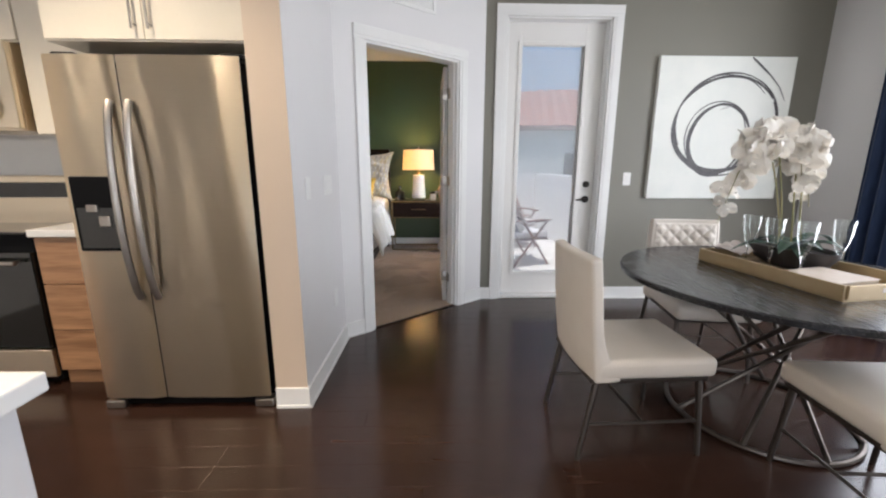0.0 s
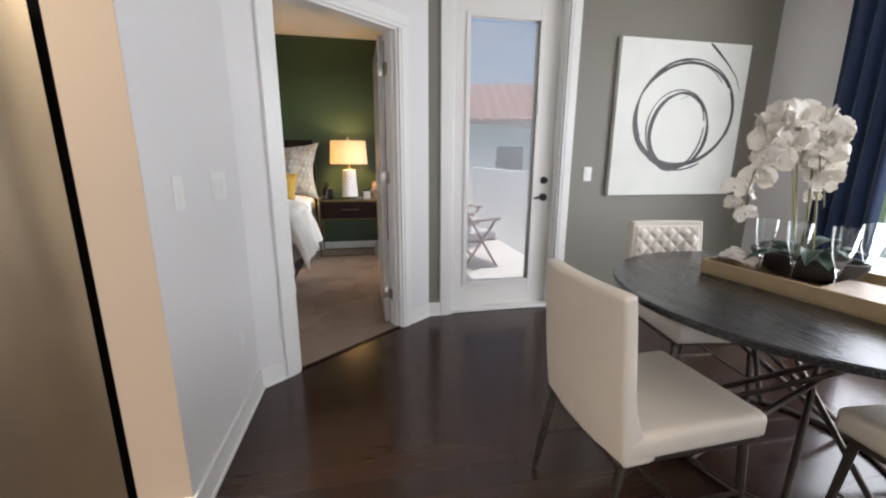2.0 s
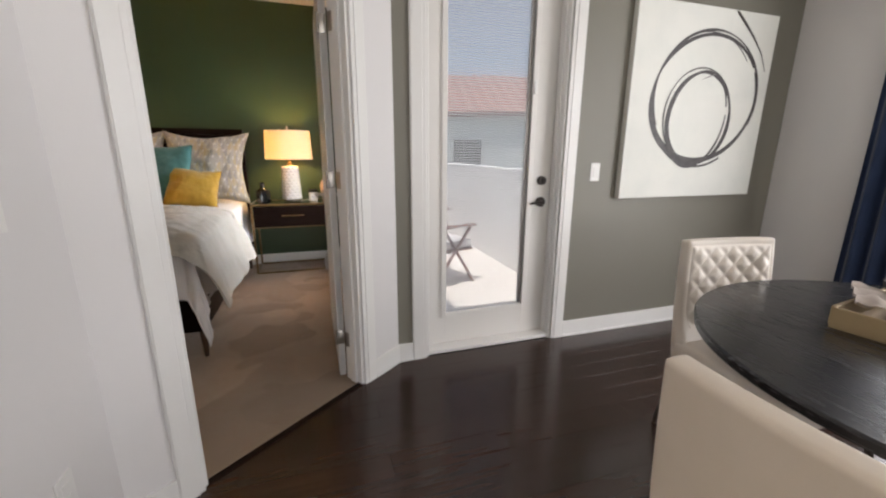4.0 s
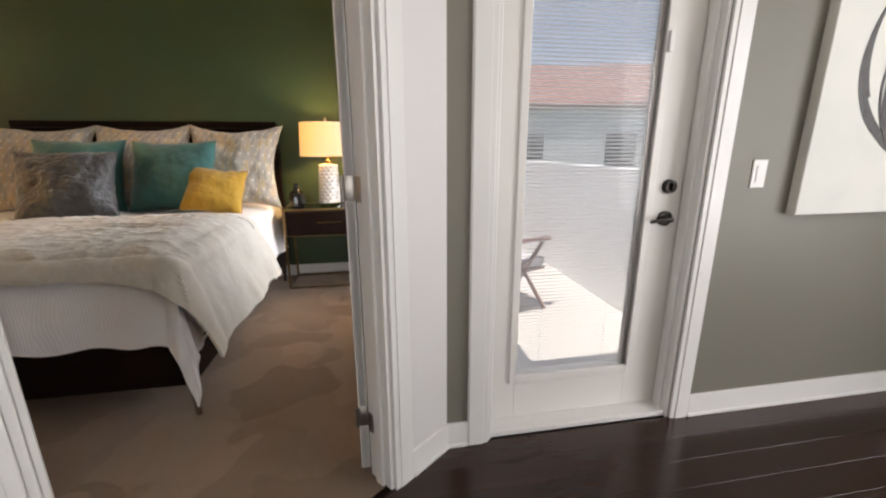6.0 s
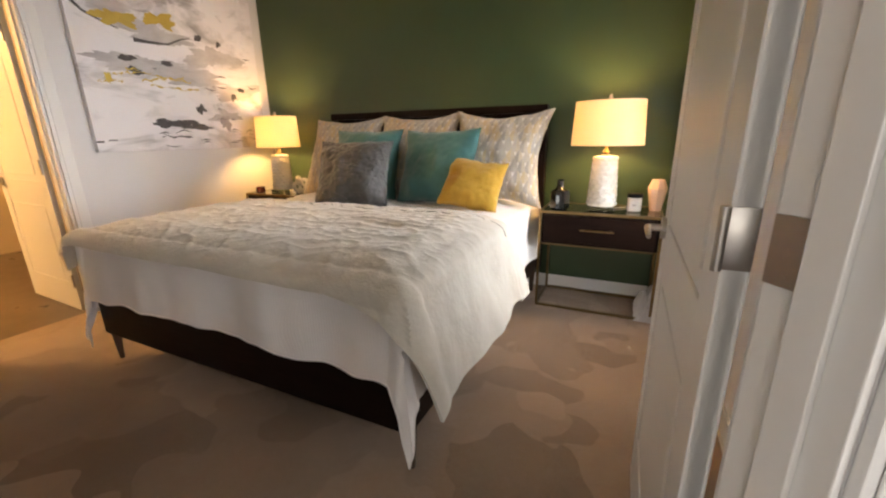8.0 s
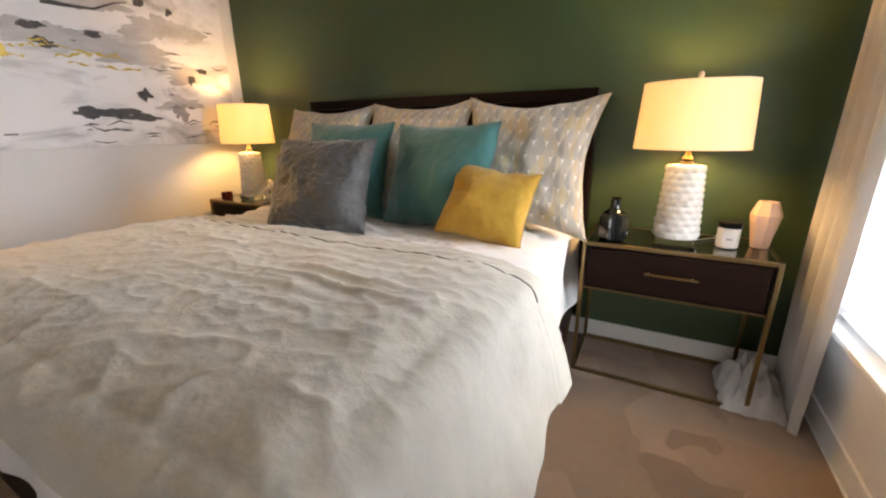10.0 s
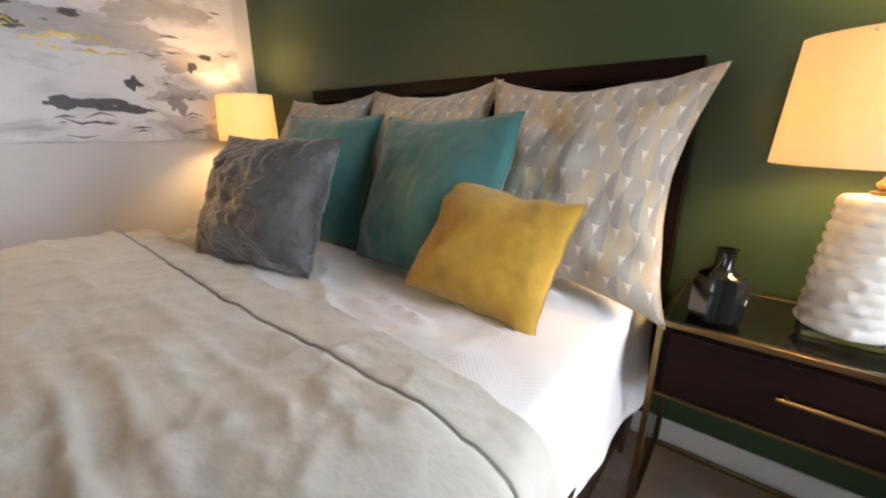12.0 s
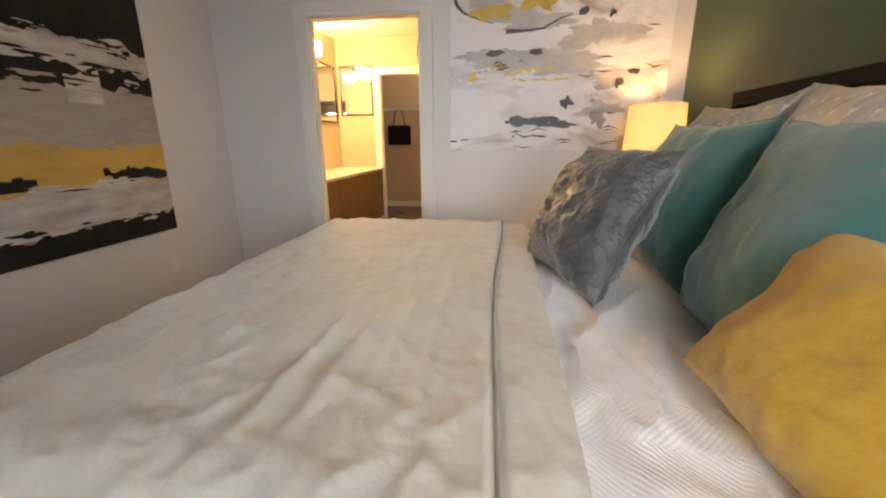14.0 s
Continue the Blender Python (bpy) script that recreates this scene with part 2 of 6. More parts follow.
def steel_mat():
    m, nt, bs = principled("brushed_stainless_steel")
    v = coords(nt, (1.0, 1.0, 120.0))
    fine = noise_tex(nt, v, 6, 3)
    nt.links.new(mixc(nt, fine, (0.80, 0.69, 0.53), (0.89, 0.78, 0.62)), bs.inputs["Base Color"])
    bs.inputs["Metallic"].default_value = 1.0
    bs.inputs["Anisotropic"].default_value = 0.9
    bs.inputs["Anisotropic Rotation"].default_value = 0.25
    tg = nt.nodes.new("ShaderNodeTangent")
    tg.direction_type, tg.axis = "RADIAL", "Z"
    nt.links.new(tg.outputs[0], bs.inputs["Tangent"])
    nt.links.new(mathn(nt, "ADD", mathn(nt, "MULTIPLY", fine, 0.06), 0.26), bs.inputs["Roughness"])
    return m


def carpet_mat():
    m, nt, bs = principled("taupe_carpet")
    v = coords(nt)
    vo = nod(nt, "ShaderNodeTexVoronoi", Scale=2.2)
    wob = nt.nodes.new("ShaderNodeVectorMath")
    wob.operation = "ADD"
    tex = nod(nt, "ShaderNodeTexNoise", Scale=2.0)
    nt.links.new(v, tex.inputs["Vector"])
    nt.links.new(v, wob.inputs[0])
    nt.links.new(tex.outputs["Color"], wob.inputs[1])
    nt.links.new(wob.outputs[0], vo.inputs["Vector"])
    big, fine, mid = noise_tex(nt, v, 1.6), noise_tex(nt, v, 260, 3, 0.7), noise_tex(nt, v, 45, 3)
    patch = nt.nodes.new("ShaderNodeSeparateColor")
    nt.links.new(vo.outputs["Color"], patch.inputs[0])
    f = mathn(nt, "ADD", mathn(nt, "MULTIPLY", patch.outputs[0], 0.45), mathn(nt, "MULTIPLY", ramp(nt, big, 0.3, 0.7), 0.20))
    f = mathn(nt, "ADD", f, mathn(nt, "MULTIPLY", ramp(nt, fine, 0.3, 0.7), 0.30))
    f = mathn(nt, "ADD", f, mathn(nt, "MULTIPLY", mid, 0.15))
    nt.links.new(mixc(nt, f, (0.125, 0.084, 0.054), (0.53, 0.38, 0.265)), bs.inputs["Base Color"])
    bs.inputs["Roughness"].default_value = 0.95
    bs.inputs["Specular IOR Level"].default_value = 0.1
    bs.inputs["Sheen Weight"].default_value = 0.25
    h = mathn(nt, "ADD", fine, mathn(nt, "MULTIPLY", mid, 0.6))
    add_bump(nt, bs, h, 0.8, 0.008)
    return m


def shade_mat():
    m, nt, bs = principled("cream_linen_shade")
    v = coords(nt, (1, 1, 1))
    f = noise_tex(nt, v, 160, 3)
    bs.inputs["Roughness"].default_value = 0.9
    nt.links.new(mixc(nt, f, (0.80, 0.74, 0.62), (0.72, 0.66, 0.54)), bs.inputs["Base Color"])
    tr = nt.nodes.new("ShaderNodeBsdfTranslucent")
    tr.inputs[0].default_value = (0.80, 0.72, 0.56, 1)
    mx = nt.nodes.new("ShaderNodeMixShader")
    mx.inputs[0].default_value = 0.42
    out = nt.nodes["Material Output"]
    nt.links.new(bs.outputs[0], mx.inputs[1])
    nt.links.new(tr.outputs[0], mx.inputs[2])
    nt.links.new(mx.outputs[0], out.inputs[0])
    return m


def leaf_print_mat():
    """Rows of upright leaves in grey, sand and yellow on cream, half of each leaf darker."""
    m, nt, bs = principled("leaf_print_cotton")
    tc = nt.nodes.new("ShaderNodeTexCoord")
    sx = nt.nodes.new("ShaderNodeSeparateXYZ")
    nt.links.new(tc.outputs["UV"], sx.inputs[0])
    cloth = (0.66, 0.62, 0.55)
    for layer in (0, 1):
        # two interlocked sets of leaf rows, the second half a leaf across and half a period up
        u = mathn(nt, "ADD", mathn(nt, "MULTIPLY", sx.outputs[0], 12.5), 0.5 * layer)
        v = mathn(nt, "ADD", mathn(nt, "MULTIPLY", sx.outputs[1], 5.0), 0.5 * layer)
        row, fu, fv = mathn(nt, "FLOOR", v), mathn(nt, "FRACT", u), mathn(nt, "FRACT", v)
        up_leaf = mathn(nt, "MINIMUM", mathn(nt, "DIVIDE", fv, 0.74), 1.0)
        prof = mathn(nt, "MULTIPLY", mathn(nt, "POWER", mathn(nt, "SINE", mathn(nt, "MULTIPLY", mathn(nt, "POWER", up_leaf, 0.62), math.pi)), 0.85), 0.5)
        du = mathn(nt, "SUBTRACT", fu, 0.5)
        inside = mathn(nt, "LESS_THAN", mathn(nt, "ABSOLUTE", du), prof)
        half = mathn(nt, "GREATER_THAN", du, 0.0)
        wn_ = nt.nodes.new("ShaderNodeTexWhiteNoise")
        wn_.noise_dimensions = "3D"
        cb = nod(nt, "ShaderNodeCombineXYZ", Z=layer + 0.5)
        nt.links.new(mathn(nt, "FLOOR", u), cb.inputs[0])
        nt.links.new(row, cb.inputs[1])
        nt.links.new(cb.outputs[0], wn_.inputs["Vector"])
        pick = wn_.outputs["Value"]
        c = mixc(nt, mathn(nt, "GREATER_THAN", pick, 0.45), (0.29, 0.27, 0.24), (0.47, 0.37, 0.20))
        c = mixc(nt, mathn(nt, "GREATER_THAN", pick, 0.75), c, (0.39, 0.355, 0.30))
        c2 = mixc(nt, mathn(nt, "FRACT", mathn(nt, "MULTIPLY", pick, 7.0)), (0.49, 0.41, 0.27), (0.35, 0.325, 0.29))
        cloth = mixc(nt, inside, cloth, mixc(nt, half, c, c2))
    grain = noise_tex(nt, coords(nt), 170, 3)
    nt.links.new(mixc(nt, mathn(nt, "MULTIPLY", grain, 0.3), cloth, (0.66, 0.62, 0.56)), bs.inputs["Base Color"])
    bs.inputs["Roughness"].default_value = 0.85
    bs.inputs["Sheen Weight"].default_value = 0.2
    add_bump(nt, bs, grain, 0.2, 0.001)
    return m


def canvas_mat(name, stops, scale, stretch, distort, base):
    """An abstract painted canvas: washes of pigment from stretched noise."""
    m, nt, bs = principled(name)
    v = coords(nt, stretch)
    c = base
    cur = None
    for i, (col, sc, lo, hi, off) in enumerate(stops):
        mp = nt.nodes.new("ShaderNodeMapping")
        mp.inputs["Location"].default_value = (off, off * 0.7, off * 1.3)
        nt.links.new(v, mp.inputs[0])
        f = ramp(nt, noise_tex(nt, mp.outputs[0], sc * scale, 6, 0.6, distort), lo, hi)
        cur = mixc(nt, f, cur if cur is not None else c, col)
    nt.links.new(cur, bs.inputs["Base Color"])
    bs.inputs["Roughness"].default_value = 0.6
    add_bump(nt, bs, noise_tex(nt, coords(nt), 250, 3), 0.25, 0.001)
    return m


def coverlet_mat():
    m, nt, bs = principled("white_matelasse_cotton")
    v = coords(nt, (1, 1, 1))
    sx = nt.nodes.new("ShaderNodeSeparateXYZ")
    nt.links.new(v, sx.inputs[0])
    zig = mathn(nt, "PINGPONG", mathn(nt, "MULTIPLY", sx.outputs[0], 9.0), 1.0)
    w = mathn(nt, "SINE", mathn(nt, "MULTIPLY", mathn(nt, "ADD", mathn(nt, "MULTIPLY", sx.outputs[1], 9.0), zig), 52.0))
    fine, big = noise_tex(nt, v, 220, 3), noise_tex(nt, v, 4.0, 4)
    nt.links.new(mixc(nt, big, (0.86, 0.85, 0.85), (0.82, 0.80, 0.80)), bs.inputs["Base Color"])
    bs.inputs["Roughness"].default_value = 0.75
    bs.inputs["Sheen Weight"].default_value = 0.15
    h = mathn(nt, "ADD", mathn(nt, "MULTIPLY", w, 0.16), mathn(nt, "ADD", mathn(nt, "MULTIPLY", fine, 0.4), mathn(nt, "MULTIPLY", big, 4.0)))
    add_bump(nt, bs, h, 0.35, 0.004)
    return m


M_QUILT = coverlet_mat()
M_STEEL = steel_mat()
M_CARPET = carpet_mat()
M_SHADE = shade_mat()
M_PRINT = leaf_print_mat()
M_CANVAS = canvas_mat("pale_canvas", [((0.66, 0.68, 0.64), 1.0, 0.45, 0.8, 2.0)], 2.0, (1, 1, 1), 0.3, (0.76, 0.76, 0.71))
M_INKART = canvas_mat("ink_wash_canvas", [((0.36, 0.34, 0.345), 1.0, 0.47, 0.64, 3.1), ((0.84, 0.81, 0.83), 1.4, 0.48, 0.62, 9.0), ((0.20, 0.185, 0.185), 1.9, 0.63, 0.76, 5.5)], 1.7, (0.85, 1, 1.7), 1.0, (0.85, 0.83, 0.85))
M_INK = surf("black_ink", (0.03, 0.028, 0.03), (0.10, 0.09, 0.09), 0.5, scale=20, fine=60, bump=0.1)
M_INKGREY = surf("grey_ink", (0.22, 0.20, 0.20), (0.38, 0.35, 0.35), 0.6, scale=12, fine=60)
M_WASH = surf("thin_grey_ink_wash", (0.66, 0.63, 0.635), (0.36, 0.335, 0.34), 0.6, scale=7, fine=50, stretch=(0.7, 1, 1.8))
M_GOLDPAINT = surf("gold_leaf_paint", (0.62, 0.46, 0.10), (0.52, 0.36, 0.08), 0.35, 0.5, scale=14, fine=60, bump=0.2)
M_SAND = surf("beige_paint_wash", (0.44, 0.40, 0.35), (0.30, 0.265, 0.23), 0.6, scale=4, fine=30, stretch=(1, 1, 5))
M_PALE = surf("off_white_paint_wash", (0.70, 0.68, 0.64), (0.27, 0.25, 0.23), 0.6, scale=3.5, fine=24, stretch=(1, 1, 3.5))
M_DARKPAINT = surf("brown_black_paint", (0.012, 0.010, 0.009), (0.03, 0.026, 0.022), 0.7, scale=9, fine=40, bump=0.2, spec=0.15)
M_YELPAINT = surf("ochre_paint", (0.64, 0.43, 0.10), (0.50, 0.30, 0.06), 0.5, scale=4, fine=40, stretch=(1, 1, 4))
M_MIRROR = surf("mirror_silver", (0.85, 0.85, 0.84), (0.84, 0.84, 0.83), 0.02, 1.0, bump=0.0, rvar=0.0)
M_BLIND = surf("white_blind_slat", (0.80, 0.81, 0.82), (0.76, 0.77, 0.78), 0.5, bump=0.0)
bnt = M_BLIND.node_tree
btr = nod(bnt, "ShaderNodeBsdfTranslucent", Color=(0.85, 0.87, 0.88, 1))
bmx = nod(bnt, "ShaderNodeMixShader", Fac=0.45)
bnt.links.new(bnt.nodes["Principled BSDF"].outputs[0], bmx.inputs[1])
bnt.links.new(btr.outputs[0], bmx.inputs[2])
bnt.links.new(bmx.outputs[0], bnt.nodes["Material Output"].inputs[0])

# ---- mesh helpers ----


def part(name, bm, material, parent=None, label="", smooth=False, m=None):
    me = bpy.data.meshes.new(name)
    bmesh.ops.recalc_face_normals(bm, faces=bm.faces)
    bm.to_mesh(me)
    bm.free()
    me.materials.append(material)
    if smooth:
        me.shade_smooth()
        me.set_sharp_from_angle(angle=radians(38))
    o = new(name, me)
    o.parent = parent
    if m is not None:
        o.matrix_basis = m
    return tagged(o, label)


def thing(name, m, label, category, group="", kind=""):
    o = new(name)
    o.matrix_basis = m
    return tagged(o, label, category, group, kind)


def box(bm, x0, x1, y0, y1, z0, z1, bevel=0.0, seg=2):
    r = bmesh.ops.create_cube(bm, size=1)
    vs = r["verts"]
    for v in vs:
        v.co = Vector(((x0 + x1) / 2 + v.co.x * (x1 - x0), (y0 + y1) / 2 + v.co.y * (y1 - y0), (z0 + z1) / 2 + v.co.z * (z1 - z0)))
    if bevel:
        es = {e for v in vs for e in v.link_edges}
        bmesh.ops.bevel(bm, geom=list(es), offset=bevel, segments=seg, affect="EDGES", profile=0.5)
    return bm


def B(*a, **k):
    return box(bmesh.new(), *a, **k)


def tube(bm, pts, r, n=8, closed=False, cap=True):
    """A round bar along points; r: one radius or one a point."""
    pts = [Vector(p) for p in pts]
    rs = r if isinstance(r, (list, tuple)) else [r] * len(pts)
    rings = []
    up = None
    for i, p in enumerate(pts):
        if closed:
            d = pts[(i + 1) % len(pts)] - pts[i - 1]
        else:
            d = pts[min(i + 1, len(pts) - 1)] - pts[max(i - 1, 0)]
        d.normalize()
        if up is None:
            up = Vector((0, 0, 1)) if abs(d.z) < 0.9 else Vector((1, 0, 0))
        s = d.cross(up).normalized()
        up = s.cross(d).normalized()
        rings.append([bm.verts.new(p + rs[i] * (math.cos(2 * math.pi * k / n) * s + math.sin(2 * math.pi * k / n) * up)) for k in range(n)])
    cnt = len(rings) if closed else len(rings) - 1
    for i in range(cnt):
        a_, b_ = rings[i], rings[(i + 1) % len(rings)]
        for k in range(n):
            bm.faces.new((a_[k], a_[(k + 1) % n], b_[(k + 1) % n], b_[k]))
    if cap and not closed:
        bm.faces.new(rings[0][::-1])
        bm.faces.new(rings[-1])
    return bm


def turned(bm, profile, n=32, sx=1.0, sy=1.0, wave=None, centre=(0, 0)):
    """A turned body from (radius, height) pairs; wave(angle, height) scales the radius."""
    rings = []
    for r, z in profile:
        ring = []
        for k in range(n):
            t = 2 * math.pi * k / n
            q = r * (wave(t, z) if wave else 1)
            ring.append(bm.verts.new((centre[0] + q * sx * math.cos(t), centre[1] + q * sy * math.sin(t), z)))
        rings.append(ring)
    for a_, b_ in zip(rings, rings[1:]):
        for k in range(n):
            bm.faces.new((a_[k], a_[(k + 1) % n], b_[(k + 1) % n], b_[k]))
    if profile[0][0] > 1e-4:
        bm.faces.new(rings[0][::-1])
    if profile[-1][0] > 1e-4:
        bm.faces.new(rings[-1])
    return bm


def grid_mesh(bm, fn, nu, nv, uv=False):
    lay = bm.loops.layers.uv.new("UVMap") if uv else None
    vs = [[bm.verts.new(fn(i / nu, j / nv)) for j in range(nv + 1)] for i in range(nu + 1)]
    for i in range(nu):
        for j in range(nv):
            f = bm.faces.new((vs[i][j], vs[i + 1][j], vs[i + 1][j + 1], vs[i][j + 1]))
            if uv:
                for lo, (a_, b_) in zip(f.loops, ((i, j), (i + 1, j), (i + 1, j + 1), (i, j + 1))):
                    lo[lay].uv = (a_ / nu, b_ / nv)
    return bm


def thick(bm, d):
    bmesh.ops.recalc_face_normals(bm, faces=bm.faces)
    bmesh.ops.solidify(bm, geom=bm.faces[:], thickness=d)
    return bm


def nz(x, y, z, s=1.0):
    return noise.noise(Vector((x * s, y * s, z * s)))


def wall(name, p0, p1, t, material, openings=(), h=None, z0=0.0, label="", category="wall"):
    """A wall whose seen face runs from p0 to p1, t thick to the left of that way, with holes (s0, s1, z0, z1)."""
    h = h or CEIL
    p0, p1 = Vector((*p0, 0)), Vector((*p1, 0))
    L = (p1 - p0).length
    ss = sorted({0, L, *[o[0] for o in openings], *[o[1] for o in openings]})
    zs = sorted({z0, h, *[o[2] for o in openings], *[o[3] for o in openings]})
    bm = bmesh.new()
    for a_, b_ in zip(ss, ss[1:]):
        for c_, d_ in zip(zs, zs[1:]):
            sm, zm = (a_ + b_) / 2, (c_ + d_) / 2
            if not any(o[0] < sm < o[1] and o[2] < zm < o[3] for o in openings):
                box(bm, a_, b_, 0, t, c_, d_)
    bmesh.ops.remove_doubles(bm, verts=bm.verts, dist=1e-5)
    bm.verts.index_update()
    seen = {}
    for f in bm.faces:
        seen.setdefault(tuple(sorted(v.index for v in f.verts)), []).append(f)
    bmesh.ops.delete(bm, geom=[f for fs in seen.values() if len(fs) > 1 for f in fs], context="FACES")
    ang = math.degrees(math.atan2((p1 - p0).y, (p1 - p0).x))
    o = part(name, bm, material, m=pose(p0.x, p0.y, 0, 0, 0, ang))
    return tagged(o, label, category, kind="structure")

def prism(bm, pts, z0, z1):
    lo = [bm.verts.new((*p, z0)) for p in pts]
    hi = [bm.verts.new((*p, z1)) for p in pts]
    n = len(pts)
    bm.faces.new(lo[::-1])
    bm.faces.new(hi)
    for i in range(n):
        bm.faces.new((lo[i], lo[(i + 1) % n], hi[(i + 1) % n], hi[i]))
    return bm


# ---- large structure ----
CEIL = 2.75
PA, PB = (-0.641, 2.786), (0.459, 3.655)          # the angled wall between dining room and bedroom
ANG = math.degrees(math.atan2(PB[1] - PA[1], PB[0] - PA[0]))
M_ANGLED = pose(PA[0], PA[1], 0, 0, 0, ANG)
wall("wall_angled", PA, PB, 0.12, M_WALL, [(0.235, 1.10, 0, 2.10)], label="light grey painted wall set at an angle beside the kitchen")
wall("wall_dining_north", (0.459, 3.655), (3.60, 3.655), 0.15, M_GREY, [(0.181, 1.081, 0, 2.50)], label="olive grey painted wall with the patio door")
wall("wall_dining_east", (3.46, 3.655), (3.46, -4.0), 0.14, M_WALL, [(0.82, 3.4, 0.35, 2.40)], label="light grey painted wall with a tall window")
wall("wall_kitchen", (-3.64, 2.58), (-0.83, 2.58), 0.10, M_WALL, label="painted wall between kitchen and bedroom")
tagged(part("wall_fridge_end", prism(bmesh.new(), [(-0.83, 1.93), (-0.663, 1.93), (-0.641, 2.786), (-0.70, 2.86), (-0.83, 2.86)], 0, CEIL), M_WALL), "short painted wall end beside the refrigerator", "wall", kind="structure")
# thin sheet on the grey wall's end, coloured as warm lamps tint it
tagged(part("wall_fridge_end_face", B(-0.83, -0.664, 1.9265, 1.9295, 0, CEIL), M_WARMLITWALL), "wall end facing the kitchen, warm light put into its colour", "wall", kind="structure")
wall("wall_kitchen_west", (-3.64, -4.0), (-3.64, 2.58), 0.12, M_WALL, label="painted kitchen wall")
# out of view; its opening is added to go with the living room fill
wall("wall_south", (3.60, -4.0), (-3.76, -4.0), 0.12, M_WALL, [(1.6, 5.0, 0.4, 2.4)], label="painted wall closing the living room out of view, with an added opening")
wall("wall_green", (-3.64, 6.28), (0.60, 6.28), 0.14, M_GREEN, label="dark green painted bedroom wall")
wall("wall_bedroom_west", (-3.64, 2.58), (-3.64, 6.42), 0.12, M_WALL, [(0.90, 1.81, 0, 2.20)], label="light grey bedroom wall with the bathroom doorway")
wall("wall_bedroom_east", (0.45, 6.28), (0.45, 3.75), 0.15, M_WALL, [(0.26, 1.26, 0.47, 2.25)], label="light grey bedroom wall with a window")
# bathroom and closet shell
wall("wall_bath_south", (-6.70, 2.45), (-3.76, 2.45), -0.10, M_TAN, label="beige bathroom wall behind the vanity")
wall("wall_bath_back", (-6.70, 2.35), (-6.70, 5.3), 0.10, M_TAN, [(0.77, 1.62, 0, 2.26)], label="beige bathroom wall with a closet doorway")
wall("wall_bath_north", (-6.80, 5.2), (-3.76, 5.2), 0.10, M_TAN, label="beige bathroom wall")
wall("wall_bath_inner", (-3.764, 5.2), (-3.764, 4.45), 0.004, M_TAN, label="beige bathroom side of the wall")
wall("wall_closet", (-8.20, 2.4), (-8.20, 5.0), 0.10, M_TAN, label="beige closet wall")
wall("wall_closet_south", (-8.20, 2.6), (-6.80, 2.6), -0.10, M_TAN, label="beige closet side wall")
wall("wall_closet_north", (-8.20, 4.6), (-6.80, 4.6), 0.10, M_TAN, label="beige closet side wall")
tagged(part("ceiling", B(-3.76, 3.60, -4.12, 3.655, CEIL, CEIL + 0.12), M_CEIL), "white textured ceiling", "ceiling", kind="structure")
tagged(part("ceiling", B(-3.76, 0.60, 3.655, 6.42, CEIL, CEIL + 0.12), M_CEIL), "white textured bedroom ceiling", "ceiling", kind="structure")
tagged(part("ceiling", B(-8.3, -3.76, 2.3, 5.3, CEIL, CEIL + 0.12), M_CEIL), "white bathroom ceiling", "ceiling", kind="structure")


# carpet: bedroom floor up to the threshold of the angled doorway
nx, ny = math.cos(radians(ANG + 90)), math.sin(radians(ANG + 90))
ca, cb_ = (PA[0] + 0.03 * nx, PA[1] + 0.03 * ny), (PB[0] + 0.03 * nx, PB[1] + 0.03 * ny)
tagged(part("carpet", prism(bmesh.new(), [(-3.70, 2.62), (-0.8, 2.62), ca, cb_, (0.5, 3.9), (0.5, 6.3), (-3.70, 6.3)], -0.03, 0.008), M_CARPET),
       "taupe cut pile carpet with vacuum marks", "carpet", kind="structure")
floor = tagged(part("floor", B(-3.76, 3.6, -4.1, 3.70, -0.06, -0.012), M_GAP), "dark espresso wood plank floor", "floor", kind="structure")
tagged(part("bath_floor", B(-8.3, -3.70, 2.3, 5.3, -0.05, 0.0), M_TILE), "brown tiled bathroom floor", "floor", kind="structure")
tagged(part("baseboard", B(-8.18, -8.185, 2.6, 4.6, 0, 0.11), M_TRIM), "white baseboard in the closet", "baseboard", kind="structure")


